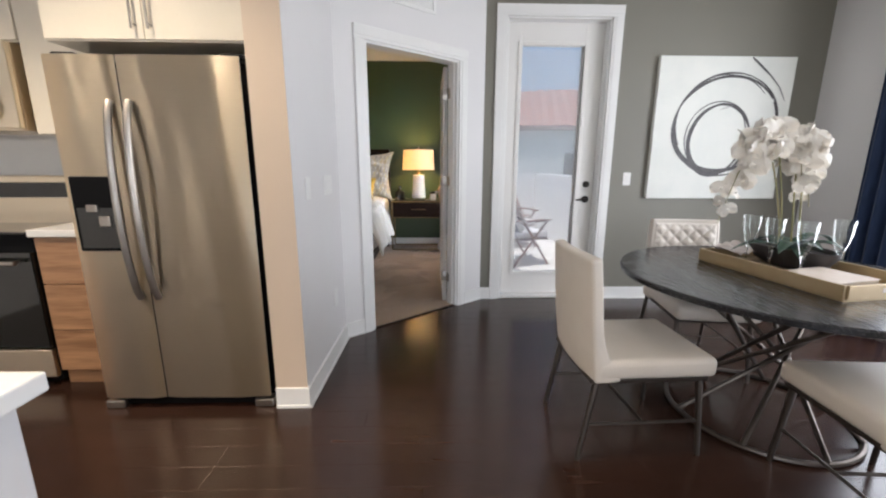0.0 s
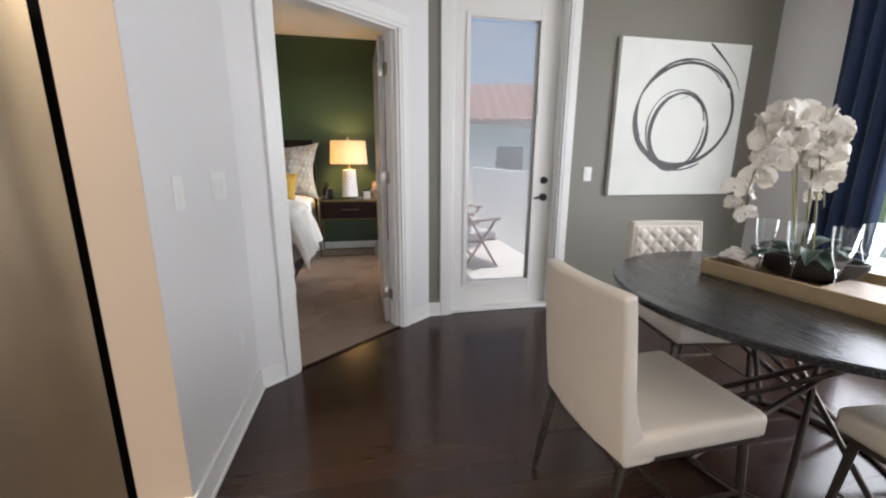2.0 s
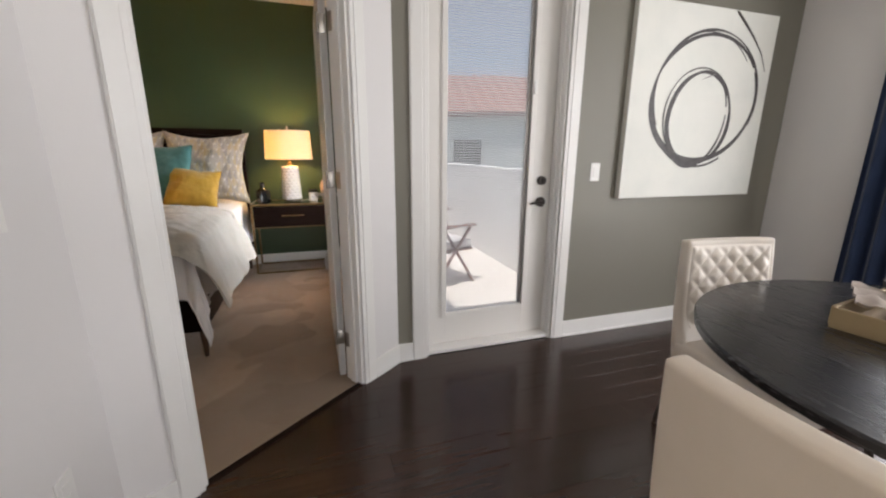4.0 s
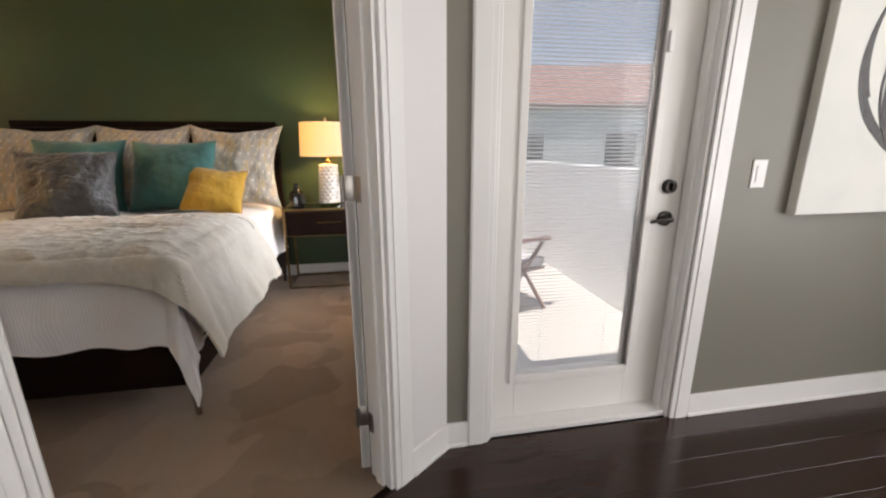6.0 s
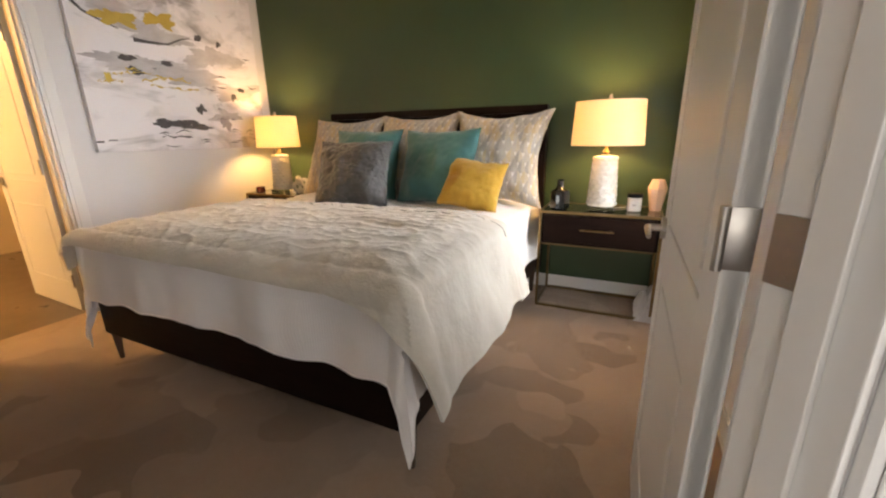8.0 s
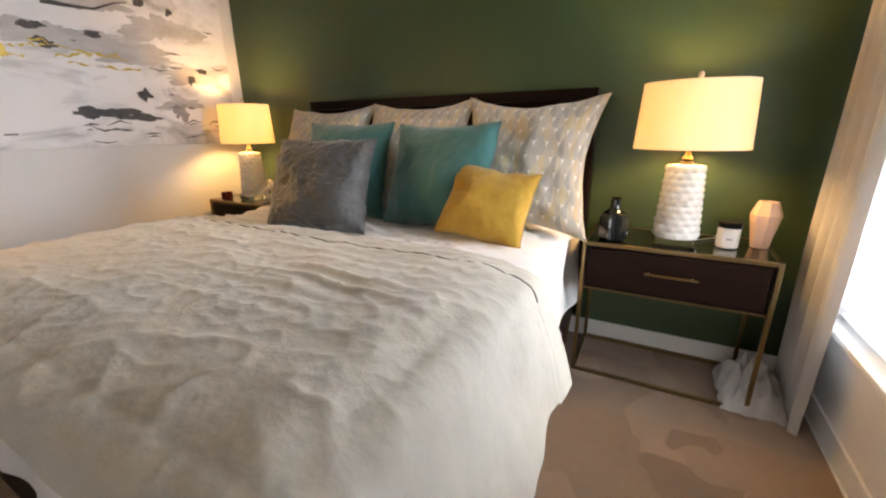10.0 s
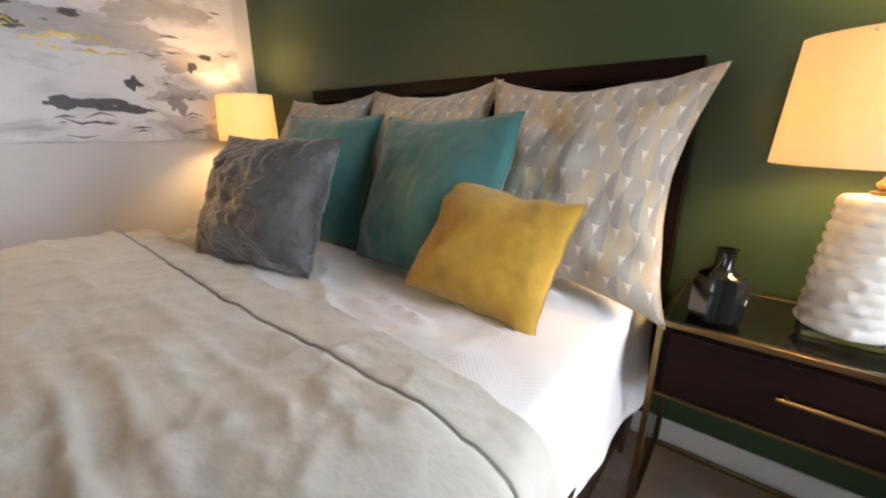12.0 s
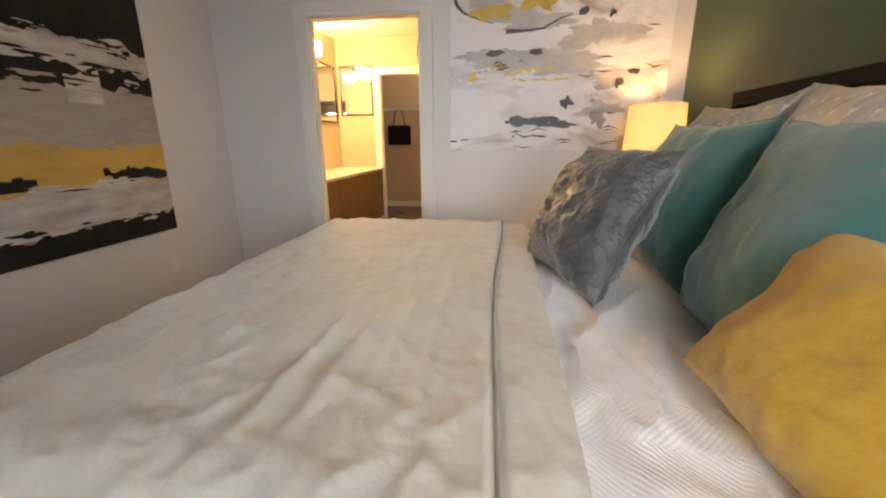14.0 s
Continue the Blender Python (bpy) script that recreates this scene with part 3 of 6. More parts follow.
def casing(name, m, s0, s1, top, y_face, w=0.088, jamb=0.12, side=-1, label="white painted door casing"):
    """Moulded boards round an opening in a wall's own frame; side -1 stands on the face at y_face towards -y."""
    th = thing(name, m, label, "door casing", kind="structure")
    for nm, x0, x1, z0, z1 in (("casing_board", s0 - w, s0, 0, top), ("casing_board", s1, s1 + w, 0, top), ("casing_head", s0 - w, s1 + w, top, top + w)):
        bm = bmesh.new()
        d = side
        ya, yb = sorted((y_face, y_face + d * 0.014))
        box(bm, x0, x1, ya, yb, z0, z1, 0.003)
        if nm == "casing_head":
            ya, yb = sorted((y_face + d * 0.014, y_face + d * 0.0185))
            box(bm, x0, x1, ya, yb, z0 + 0.022, z1 - 0.004, 0.003)
        else:
            lo, hi = (x0 + 0.004, x1 - 0.022) if x0 < s0 else (x0 + 0.022, x1 - 0.004)
            ya, yb = sorted((y_face + d * 0.014, y_face + d * 0.0185))
            box(bm, lo, hi, ya, yb, z0, z1, 0.003)
        part(nm, bm, M_TRIM, th)
    if jamb:
        for x0, x1, z0, z1 in ((s0, s0 + 0.016, 0, top), (s1 - 0.016, s1, 0, top), (s0, s1, top - 0.016, top)):
            part("jamb", B(x0 + 0.0005, x1 - 0.0005, 0.001, jamb - 0.001, z0, z1, bevel=0.002), M_TRIM, th)
        for x0, x1 in ((s0 + 0.016, s0 + 0.028), (s1 - 0.028, s1 - 0.016)):
            part("door_stop", B(x0, x1, 0.035, 0.075, 0, top - 0.016, bevel=0.002), M_TRIM, th)
    return th


casing("door_casing_1", M_ANGLED, 0.235, 1.10, 2.10, 0)
casing("door_casing_1", M_ANGLED, 0.235, 1.10, 2.10, 0.12, jamb=0, side=1)
M_WEST = pose(-3.64, 2.58, 0, 0, 0, 90)
casing("door_casing_2", M_WEST, 0.90, 1.81, 2.20, 0)
casing("door_casing_3", pose(-6.70, 2.35, 0, 0, 0, 90), 0.77, 1.62, 2.26, 0, jamb=0.10)
M_NORTH = pose(0.459, 3.655, 0, 0, 0, 0)
casing("patio_door_casing", M_NORTH, 0.181, 1.081, 2.50, 0, w=0.092, jamb=0.15)


def base(m, s0, s1, label="white painted baseboard", h=0.115):
    bm = bmesh.new()
    box(bm, s0, s1, -0.013, 0, 0, h, 0.003)
    box(bm, s0, s1, -0.022, -0.013, 0, 0.018, 0.004)
    o = part("baseboard", bm, M_TRIM, m=m)
    tagged(o, label, "baseboard", kind="structure")


base(M_ANGLED, 0, 0.147)
base(M_ANGLED, 1.188, 1.40)
base(M_NORTH, 0.0, 0.089)
base(M_NORTH, 1.173, 3.0)
base(pose(-0.663, 1.908, 0, 0, 0, 88.5), 0.0, 0.87)
base(pose(-0.83, 1.9265, 0, 0, 0, 0), 0.0, 0.168)
base(pose(-3.64, 6.28, 0, 0, 0, 0), 0.0, 4.09)
base(pose(0.45, 6.28, 0, 0, 0, -90), 0.0, 2.5)
base(pose(-3.64, 2.58, 0, 0, 0, 90), 0.0, 0.81)
base(pose(-3.64, 2.58, 0, 0, 0, 90), 1.90, 3.70)
base(pose(-0.83, 2.68, 0, 0, 0, 180), 0.0, 2.81)
base(pose(3.46, 3.655, 0, 0, 0, -90), 0.0, 5.0)
tagged(part("threshold", B(0.24, 1.095, 0.0, 0.035, -0.011, 0.006, bevel=0.003), M_BEDWOOD, m=M_ANGLED), "dark wood strip between plank floor and carpet", "threshold", kind="structure")


# ---- doors ----
def panel_leaf(parent, w, h, t=0.035):
    """A moulded two-panel leaf, hinge edge at x = 0, going +x, thickness 0..t in y."""
    bm = bmesh.new()
    box(bm, 0, w, 0.006, t - 0.006, 0.01, h)
    part("leaf_core", bm, M_DOOR, parent)
    st, rails = 0.105, ((0.01, 0.23), (0.86, 1.00), (h - 0.13, h))
    for x0, x1 in ((0, st), (w - st, w)):
        part("stile", B(x0, x1, 0, t, 0.01, h, bevel=0.003), M_DOOR, parent)
    for z0, z1 in rails:
        part("rail", B(st, w - st, 0.0005, t - 0.0005, z0, z1, bevel=0.003), M_DOOR, parent)
    for z0, z1 in ((0.23, 0.86), (1.00, h - 0.13)):
        part("raised_panel", B(st + 0.04, w - st - 0.04, 0.001, t - 0.001, z0 + 0.04, z1 - 0.04, bevel=0.006, seg=3), M_DOOR, parent)


def lever(parent, x, y, z, side, material, run=-0.11):
    bm = bmesh.new()
    tube(bm, [(x, y, z), (x, y + side * 0.012, z)], 0.033, 20)
    tube(bm, [(x, y + side * 0.012, z), (x, y + side * 0.05, z)], 0.011, 10)
    tube(bm, [(x, y + side * 0.05, z), (x + run * 0.4, y + side * 0.052, z + 0.004), (x + run, y + side * 0.05, z - 0.006)], [0.010, 0.010, 0.007], 8)
    part("lever_handle", bm, material, parent, smooth=True)


HX, HY = 0.1325, 3.583
bed_door = thing("door_1", pose(HX, HY, 0.0, 0, 0, 90.5), "open white panel door swung into the bedroom", "door", kind="structure")
panel_leaf(bed_door, 0.83, 2.075)
lever(bed_door, 0.77, 0.035, 0.98, 1, M_NICKEL)
lever(bed_door, 0.77, 0.0, 0.98, -1, M_NICKEL)
for z in (0.25, 1.13, 1.86):
    bm = bmesh.new()
    box(bm, -0.0025, -0.0005, 0.002, 0.034, z - 0.042, z + 0.042, 0.0008)
    tube(bm, [(-0.006, 0.041, z - 0.043), (-0.006, 0.041, z + 0.043)], 0.0065, 10)
    hg = part("hinge", bm, M_NICKEL, bed_door, smooth=True)
    bm = bmesh.new()
    box(bm, 1.0815, 1.0838, 0.078, 0.117, z - 0.042, z + 0.042, 0.0008)
    for q in (-0.03, 0.0, 0.03):
        tube(bm, [(1.0818, 0.097, z + q), (1.0808, 0.097, z + q)], 0.004, 8)
    tagged(part("hinge_leaf", bm, M_NICKEL, m=M_ANGLED), "satin nickel hinge plate on the door jamb", "hinge", kind="structure")
bm = B(0.2512, 0.2530, 0.084, 0.117, 0.905, 0.995, bevel=0.0006)
tagged(part("strike_plate", bm, M_NICKEL, m=M_ANGLED), "satin nickel strike plate in the door jamb", "strike plate", kind="structure")

bath_door = thing("door_2", pose(-3.77, 4.372, 0, 0, 0, 178), "open white panel door swung into the bathroom", "door", kind="structure")
panel_leaf(bath_door, 0.84, 2.17)
lever(bath_door, 0.78, 0.035, 0.98, 1, M_NICKEL)
for z in (0.25, 1.10, 1.95):
    bm = bmesh.new()
    tube(bm, [(-0.004, 0.042, z - 0.05), (-0.004, 0.042, z + 0.05)], 0.007, 10)
    part("hinge", bm, M_NICKEL, bath_door, smooth=True)

# glazed patio door with blinds between the panes
pd = thing("patio_door", pose(0.652, 3.752, 0.0), "closed white patio door with full glass and inner blinds", "door", kind="structure")
W, H, G0, G1, GZ0, GZ1 = 0.876, 2.485, 0.140, 0.700, 0.245, 2.30
for x0, x1, z0, z1 in ((0, G0, 0.03, H), (G1, W, 0.03, H), (G0, G1, 0.03, GZ0), (G0, G1, GZ1, H)):
    part("door_rail", B(x0, x1, 0, 0.044, z0, z1, bevel=0.002), M_DOOR, pd)
for y0, y1 in ((-0.012, 0.0), (0.044, 0.054)):
    for x0, x1, z0, z1 in ((G0 - 0.03, G0 + 0.004, GZ0 - 0.03, GZ1 + 0.03), (G1 - 0.004, G1 + 0.03, GZ0 - 0.03, GZ1 + 0.03), (G0 + 0.004, G1 - 0.004, GZ0 - 0.03, GZ0 + 0.004), (G0 + 0.004, G1 - 0.004, GZ1 - 0.004, GZ1 + 0.03)):
        part("glazing_bead", B(x0, x1, y0, y1, z0, z1, bevel=0.004), M_DOOR, pd)
for y in (0.006, 0.036):
    g = part("pane", B(G0, G1, y, y + 0.003, GZ0, GZ1), M_HAZEGLASS if y < 0.02 else M_DOORGLASS, pd)
    g.visible_shadow = False
bm = bmesh.new()
box(bm, G0 + 0.008, G1 - 0.026, -0.0055, 0.0055, -0.0003, 0.0003)
sl = part("slat", bm, M_BLIND, pd, m=pose(0, 0.022, GZ0 + 0.02, -32))
zz = GZ0 + 0.0355
while zz < GZ1 - 0.03:
    o = sl.copy()
    scene.collection.objects.link(o)
    o.matrix_basis = pose(0, 0.022, zz, -32)
    zz += 0.0155
part("blind_track", B(G1 - 0.024, G1 - 0.004, 0.012, 0.032, GZ0, GZ1), M_NICKEL, pd, "grey blind guide track")
part("blind_slider", B(G1 + 0.002, G1 + 0.022, -0.026, -0.012, 1.62, 1.70, bevel=0.004), M_TRIM, pd)
for x in (G0 + 0.12, G1 - 0.12):
    bm = tube(bmesh.new(), [(x, 0.0225, GZ0 + 0.01), (x, 0.0225, GZ1 - 0.01)], 0.0008, 5)
    part("ladder_cord", bm, M_BLIND, pd)
bm = tube(bmesh.new(), [(0.80, 0, 1.095), (0.80, -0.022, 1.095)], [0.031, 0.027], 24)
box(bm, 0.795, 0.805, -0.036, -0.022, 1.078, 1.112, 0.002)
part("deadbolt", bm, M_BLACKMETAL, pd, "dark bronze deadbolt", smooth=True)
lever(pd, 0.80, 0.0, 0.955, -1, M_BLACKMETAL, run=-0.10)
part("door_sill", B(-0.004, W + 0.004, -0.085, 0.07, 0.001, 0.028, bevel=0.004), M_TRIM, pd)


# ---- windows ----
def window(name, m, w, z0, z1, blinds, label):
    """In the frame of its wall: opening 0..w, seen face at y = 0."""
    th = thing(name, m, label, "window", kind="structure")
    f = 0.05
    for a_, b_, c_, d_ in ((0, f, z0, z1), (w - f, w, z0, z1), (f, w - f, z0, z0 + f), (f, w - f, z1 - f, z1)):
        part("window_frame", B(a_, b_, 0.07, 0.12, c_, d_, bevel=0.004), M_TRIM, th)
    g = part("pane", B(f, w - f, 0.094, 0.098, z0 + f, z1 - f), M_GLASS, th)
    g.visible_shadow = False
    part("window_sill", B(-0.04, w + 0.04, -0.035, 0.07, z0 - 0.025, z0 + 0.002, bevel=0.005), M_TRIM, th)
    if blinds:
        bm = box(bmesh.new(), 0.012, w - 0.012, -0.024, 0.024, -0.0014, 0.0014)
        s = part("slat", bm, M_BLIND, th, m=pose(0, 0.04, z0 + 0.04, 16))
        z = z0 + 0.078
        while z < z1 - 0.06:
            o = s.copy()
            scene.collection.objects.link(o)
            o.matrix_basis = pose(0, 0.04, z, 16)
            z += 0.038
        part("head_rail", B(0.008, w - 0.008, 0.012, 0.065, z1 - 0.05, z1 - 0.005, bevel=0.004), M_BLIND, th)
    return th


window("window_1", pose(3.46, 3.655 - 0.82, 0, 0, 0, -90), 2.58, 0.35, 2.40, False, "tall white framed dining window")
window("window_2", pose(0.45, 6.02, 0, 0, 0, -90), 1.00, 0.47, 2.25, True, "white framed bedroom window with slatted blinds")


def curtain(name, m, w, h, folds, depth, material, label, flare=0.0, puddle=False):
    """A hanging sheet with folds along x, from z = 0 up to h."""
    def fn(u, v):
        x = (u - 0.5) * w * (1 + flare * (1 - v))
        y = depth * math.sin(u * folds * 2 * math.pi + 0.6 * math.sin(v * 3)) + 0.3 * depth * nz(u * 9, v * 3, 4.0)
        z = v * h
        if puddle and v < 0.06:
            y -= (0.06 - v) * 2.2 * (0.4 + abs(nz(u * 5, 1, 2)))
            z = max(z, 0.004)
        return (x, y, z)
    th = thing(name, m, label, "curtain")
    part("cloth", thick(grid_mesh(bmesh.new(), fn, folds * 14, 40), 0.003), material, th, smooth=True)
    for i in range(folds):
        x = ((i + 0.5) / folds - 0.5) * w
        pts = [(x + 0.0, 0.018 * math.cos(t), h + 0.012 + 0.018 * math.sin(t)) for t in np.linspace(0, 2 * math.pi, 12, endpoint=False)]
        part("ring", tube(bmesh.new(), pts, 0.002, 5, closed=True), M_BLACKMETAL, th)
    return th


curtain("curtain", pose(3.38, 2.87, 0.012, 0, 0, -90), 0.43, 2.55, 4, 0.03, M_NAVY, "navy blue floor-length curtain beside the dining window")
curtain("curtain", pose(0.36, 5.98, 0.012, 0, 0, -90), 0.40, 2.45, 4, 0.028, M_CURTAIN, "pale grey linen curtain beside the bedroom window", flare=0.15)
rod = thing("curtain_rod", pose(0.36, 5.4, 2.475), "dark metal curtain rod above the bedroom window", "curtain rod", kind="structure")
part("rod", tube(bmesh.new(), [(0, -1.0, 0), (0, 0.86, 0)], 0.011, 10), M_BLACKMETAL, rod)
for y in (-0.9, 0.80):
    part("bracket", B(-0.008, 0.09, y - 0.008, y + 0.008, -0.008, 0.008), M_BLACKMETAL, rod)
rod = thing("curtain_rod", pose(3.38, 1.6, 2.575), "dark metal curtain rod above the dining window", "curtain rod", kind="structure")
part("rod", tube(bmesh.new(), [(0, -1.5, 0), (0, 1.55, 0)], 0.011, 10), M_BLACKMETAL, rod)
for y in (-1.4, 1.45):
    part("bracket", B(-0.008, 0.08, y - 0.008, y + 0.008, -0.008, 0.008), M_BLACKMETAL, rod)


# lower end of the grey curtain, pooled on the carpet as a separate heap
def heap(u, v):
    x, y = (u - 0.5) * 0.26, (v - 0.5) * 0.34
    r = max(0.0, 1 - (2 * u - 1) ** 2) * max(0.0, 1 - (2 * v - 1) ** 2)
    z = 0.24 * r ** 0.6 * (0.35 + 0.65 * v) + 0.07 * r * nz(u * 6, v * 6, 7) + 0.03 * math.sin(u * 26 + 5 * v + 3 * nz(u * 3, v * 3, 2)) * r
    return (x + 0.02 * nz(u * 4, v * 6, 1), y + 0.02 * nz(u * 6, v * 4, 5), max(z, 0) + 0.002)


curtain_pool = thing("blanket", pose(0.22, 5.98, 0.008), "lower end of the grey linen curtain pooled beside the nightstand", "blanket")
part("cloth", grid_mesh(bmesh.new(), heap, 34, 34), M_CURTAIN, curtain_pool, smooth=True)


# ---- switches, outlets, vent ----
def plate(m, n, label, outlet=False):
    th = thing("outlet_plate" if outlet else "light_switch", m, label, "outlet" if outlet else "light switch")
    w = 0.070 + 0.046 * (n - 1)
    part("plate", B(-w / 2, w / 2, -0.006, 0, -0.058, 0.058, bevel=0.003), M_TRIM, th)
    for i in range(n):
        c = (i - (n - 1) / 2) * 0.046
        if outlet:
            for z in (-0.02, 0.02):
                part("socket", B(c - 0.016, c + 0.016, -0.008, -0.005, z - 0.014, z + 0.014, bevel=0.002), M_TRIM, th)
        else:
            part("rocker", B(c - 0.016, c + 0.016, -0.010, -0.005, -0.033, 0.033, bevel=0.002), M_TRIM, th)


plate(pose(1.79, 3.655, 1.15), 1, "white rocker switch on the olive grey wall")
plate(pose(2.98, 3.655, 0.40), 1, "white power outlet on the olive grey wall", True)
M_SIDE = pose(-0.663, 1.93, 0, 0, 0, 88.5) @ pose(-1.93, 0, 0)
plate(M_SIDE @ pose(2.13, 0, 1.15), 1, "single white rocker switch on the grey wall")
plate(M_SIDE @ pose(2.50, 0, 1.15), 3, "triple white rocker switch on the grey wall")
plate(M_SIDE @ pose(2.55, 0, 0.40), 1, "white power outlet low on the grey wall", True)
plate(pose(-2.86, 2.68, 0.42, 0, 0, 180), 1, "white power outlet on the bedroom wall", True)
vent = thing("air_vent", M_ANGLED @ pose(0.66, 0, 2.485), "white louvred air vent high on the wall", "air vent")
for x0, x1, z0, z1 in ((-0.19, 0.19, -0.105, -0.08), (-0.19, 0.19, 0.08, 0.105), (-0.19, -0.165, -0.08, 0.08), (0.165, 0.19, -0.08, 0.08)):
    part("frame", B(x0, x1, -0.012, 0, z0, z1, bevel=0.003), M_TRIM, vent)
for i in range(9):
    part("slat", B(-0.165, 0.165, -0.009, -0.007, -0.008, 0.008), M_TRIM, vent, m=pose(0, 0.004, -0.068 + i * 0.017, 35))


# ---- kitchen ----
def refrigerator():
    th = thing("refrigerator", pose(-1.29, 1.93, 0), "stainless steel side-by-side refrigerator with ice dispenser", "refrigerator")
    w = 0.43
    part("cabinet", B(-w + 0.006, w - 0.006, 0.075, 0.64, 0.04, 1.735, bevel=0.006), M_BLACK, th, "black fridge cabinet sides")
    split = -0.115
    for nm, x0, x1 in (("freezer_door", -w, split - 0.003), ("fridge_door", split + 0.003, w)):
        bm = bmesh.new()
        def front(u, v, x0=x0, x1=x1):
            x = x0 + (x1 - x0) * u
            dent = 0.0022 * math.sin(x * 17 - 2.6 * v * v + 0.8) * math.sin(math.pi * u) + 0.0012 * math.sin(x * 41 + 5 * v)
            return (x, -0.012 * (1 - (2 * u - 1) ** 4) + dent, 0.065 + 1.68 * v)
        grid_mesh(bm, front, 28, 24)
        bmesh.ops.solidify(bm, geom=bm.faces[:], thickness=-0.07)
        part(nm, bm, M_STEEL, th, smooth=True)
    for x, s in ((split - 0.042, -1), (split + 0.042, 1)):
        pts = [(x, -0.012 - 0.058 * math.sin(math.pi * t) ** 0.55, 0.62 + 0.93 * t) for t in np.linspace(0, 1, 22)]
        bm = tube(bmesh.new(), pts, 0.0165, 10)
        part("door_handle", bm, M_NICKEL, th, "curved satin steel handle", smooth=True)
    d = part("ice_dispenser", B(-0.402, -0.182, -0.018, -0.004, 0.86, 1.215, bevel=0.006), M_BLACK, th, "black ice and water dispenser")
    part("dispenser_recess", B(-0.385, -0.20, -0.0195, -0.0175, 0.875, 1.07, bevel=0.0008), M_BLACKGLASS, d)
    part("dispenser_paddle", B(-0.335, -0.285, -0.030, -0.019, 1.05, 1.085, bevel=0.004), M_NICKEL, d)
    part("dispenser_paddle", B(-0.285, -0.235, -0.030, -0.019, 0.98, 1.03, bevel=0.004), M_NICKEL, d)
    part("kick_grille", B(-0.40, 0.40, 0.02, 0.06, 0.012, 0.06, bevel=0.004), M_BLACK, th)
    for x in (-0.39, 0.39):
        part("foot_cover", B(x - 0.05, x + 0.05, -0.005, 0.06, 0.0, 0.045, bevel=0.008), M_NICKEL, th)
    for x in (-0.37, 0.38):
        part("hinge_cover", B(x - 0.05, x + 0.05, 0.03, 0.16, 1.736, 1.765, bevel=0.008), M_BLACK, th)


refrigerator()


def shaker(parent, x0, x1, z0, z1, y, material, handle=None):
    d = part("cabinet_door", B(x0 + 0.002, x1 - 0.002, y - 0.012, y, z0 + 0.002, z1 - 0.002, bevel=0.002), material, parent)
    if handle:
        hx, h0, h1 = handle
        bm = tube(bmesh.new(), [(hx, y - 0.040, h0), (hx, y - 0.040, h1)], 0.006, 10)
        for z in (h0 + 0.02, h1 - 0.02):
            tube(bm, [(hx, y - 0.040, z), (hx, y - 0.012, z)], 0.005, 8)
        part("handle", bm, M_NICKEL, d, "satin nickel bar handle", smooth=True)


up = thing("upper_cabinet", pose(0, 0, 0), "cream painted cabinet above the refrigerator", "cabinet")
part("body", B(-1.74, -0.835, 1.99, 2.57, 1.815, CEIL - 0.004), M_CAB, up)
shaker(up, -1.735, -1.29, 1.82, CEIL - 0.03, 1.99, M_CAB, (-1.325, 1.86, 2.12))
shaker(up, -1.29, -0.84, 1.82, CEIL - 0.03, 1.99, M_CAB, (-1.255, 1.86, 2.12))
side = thing("upper_cabinet", pose(0, 0, 0), "cream painted wall cabinet beside the refrigerator", "cabinet")
part("body", B(-2.10, -1.76, 2.26, 2.57, 1.42, CEIL - 0.004), M_CAB, side)
shaker(side, -2.10, -1.76, 1.425, CEIL - 0.03, 2.26, M_CAB)
side = thing("upper_cabinet", pose(0, 0, 0), "cream painted wall cabinet above the microwave", "cabinet")
part("body", B(-2.88, -2.11, 2.26, 2.57, 1.88, CEIL - 0.004), M_CAB, side)
shaker(side, -2.88, -2.11, 1.885, CEIL - 0.03, 2.26, M_CAB)
low = thing("base_cabinet", pose(0, 0, 0), "light hickory drawer cabinet under a quartz worktop", "cabinet")
part("body", B(-2.155, -1.76, 2.18, 2.57, 0.09, 0.885), M_HICKORY, low)
part("kick_board", B(-2.155, -1.76, 2.20, 2.22, 0.0, 0.09), M_HICKORY, low)
for z0, z1 in ((0.10, 0.345), (0.35, 0.615), (0.62, 0.88)):
    part("drawer_front", B(-2.15, -1.765, 2.160, 2.179, z0, z1, bevel=0.002), M_HICKORY, low)
tagged(part("worktop", B(-2.165, -1.755, 2.14, 2.572, 0.887, 0.925, bevel=0.004), M_QUARTZ), "white quartz worktop with a square edge", "worktop")
rng = thing("range", pose(-2.55, 2.15, 0), "black and stainless steel electric range", "range")
part("body", B(-0.38, 0.38, 0.03, 0.41, 0.03, 0.90), M_BLACK, rng)
part("oven_door", B(-0.375, 0.375, 0.0, 0.03, 0.24, 0.80, bevel=0.006), M_BLACKGLASS, rng)
part("drawer", B(-0.375, 0.375, 0.0, 0.03, 0.06, 0.23, bevel=0.006), M_STEEL, rng)
part("cooktop", B(-0.382, 0.382, -0.01, 0.36, 0.90, 0.915, bevel=0.004), M_BLACKGLASS, rng)
part("control_panel", B(-0.382, 0.382, 0.34, 0.41, 0.90, 1.20, bevel=0.01), M_STEEL, rng)
part("display", B(-0.1, 0.34, 0.334, 0.339, 1.07, 1.16), M_BLACKGLASS, rng)
bm = tube(bmesh.new(), [(-0.33, -0.045, 0.75), (0.33, -0.045, 0.75)], 0.012, 10)
for x in (-0.3, 0.3):
    tube(bm, [(x, -0.045, 0.75), (x, 0.0, 0.75)], 0.008, 8)
part("oven_handle", bm, M_NICKEL, rng, smooth=True)
for x in (-0.3, 0.3):
    for y in (0.07, 0.35):
        part("foot", tube(bmesh.new(), [(x, y, 0), (x, y, 0.04)], 0.015, 10), M_BLACK, rng)
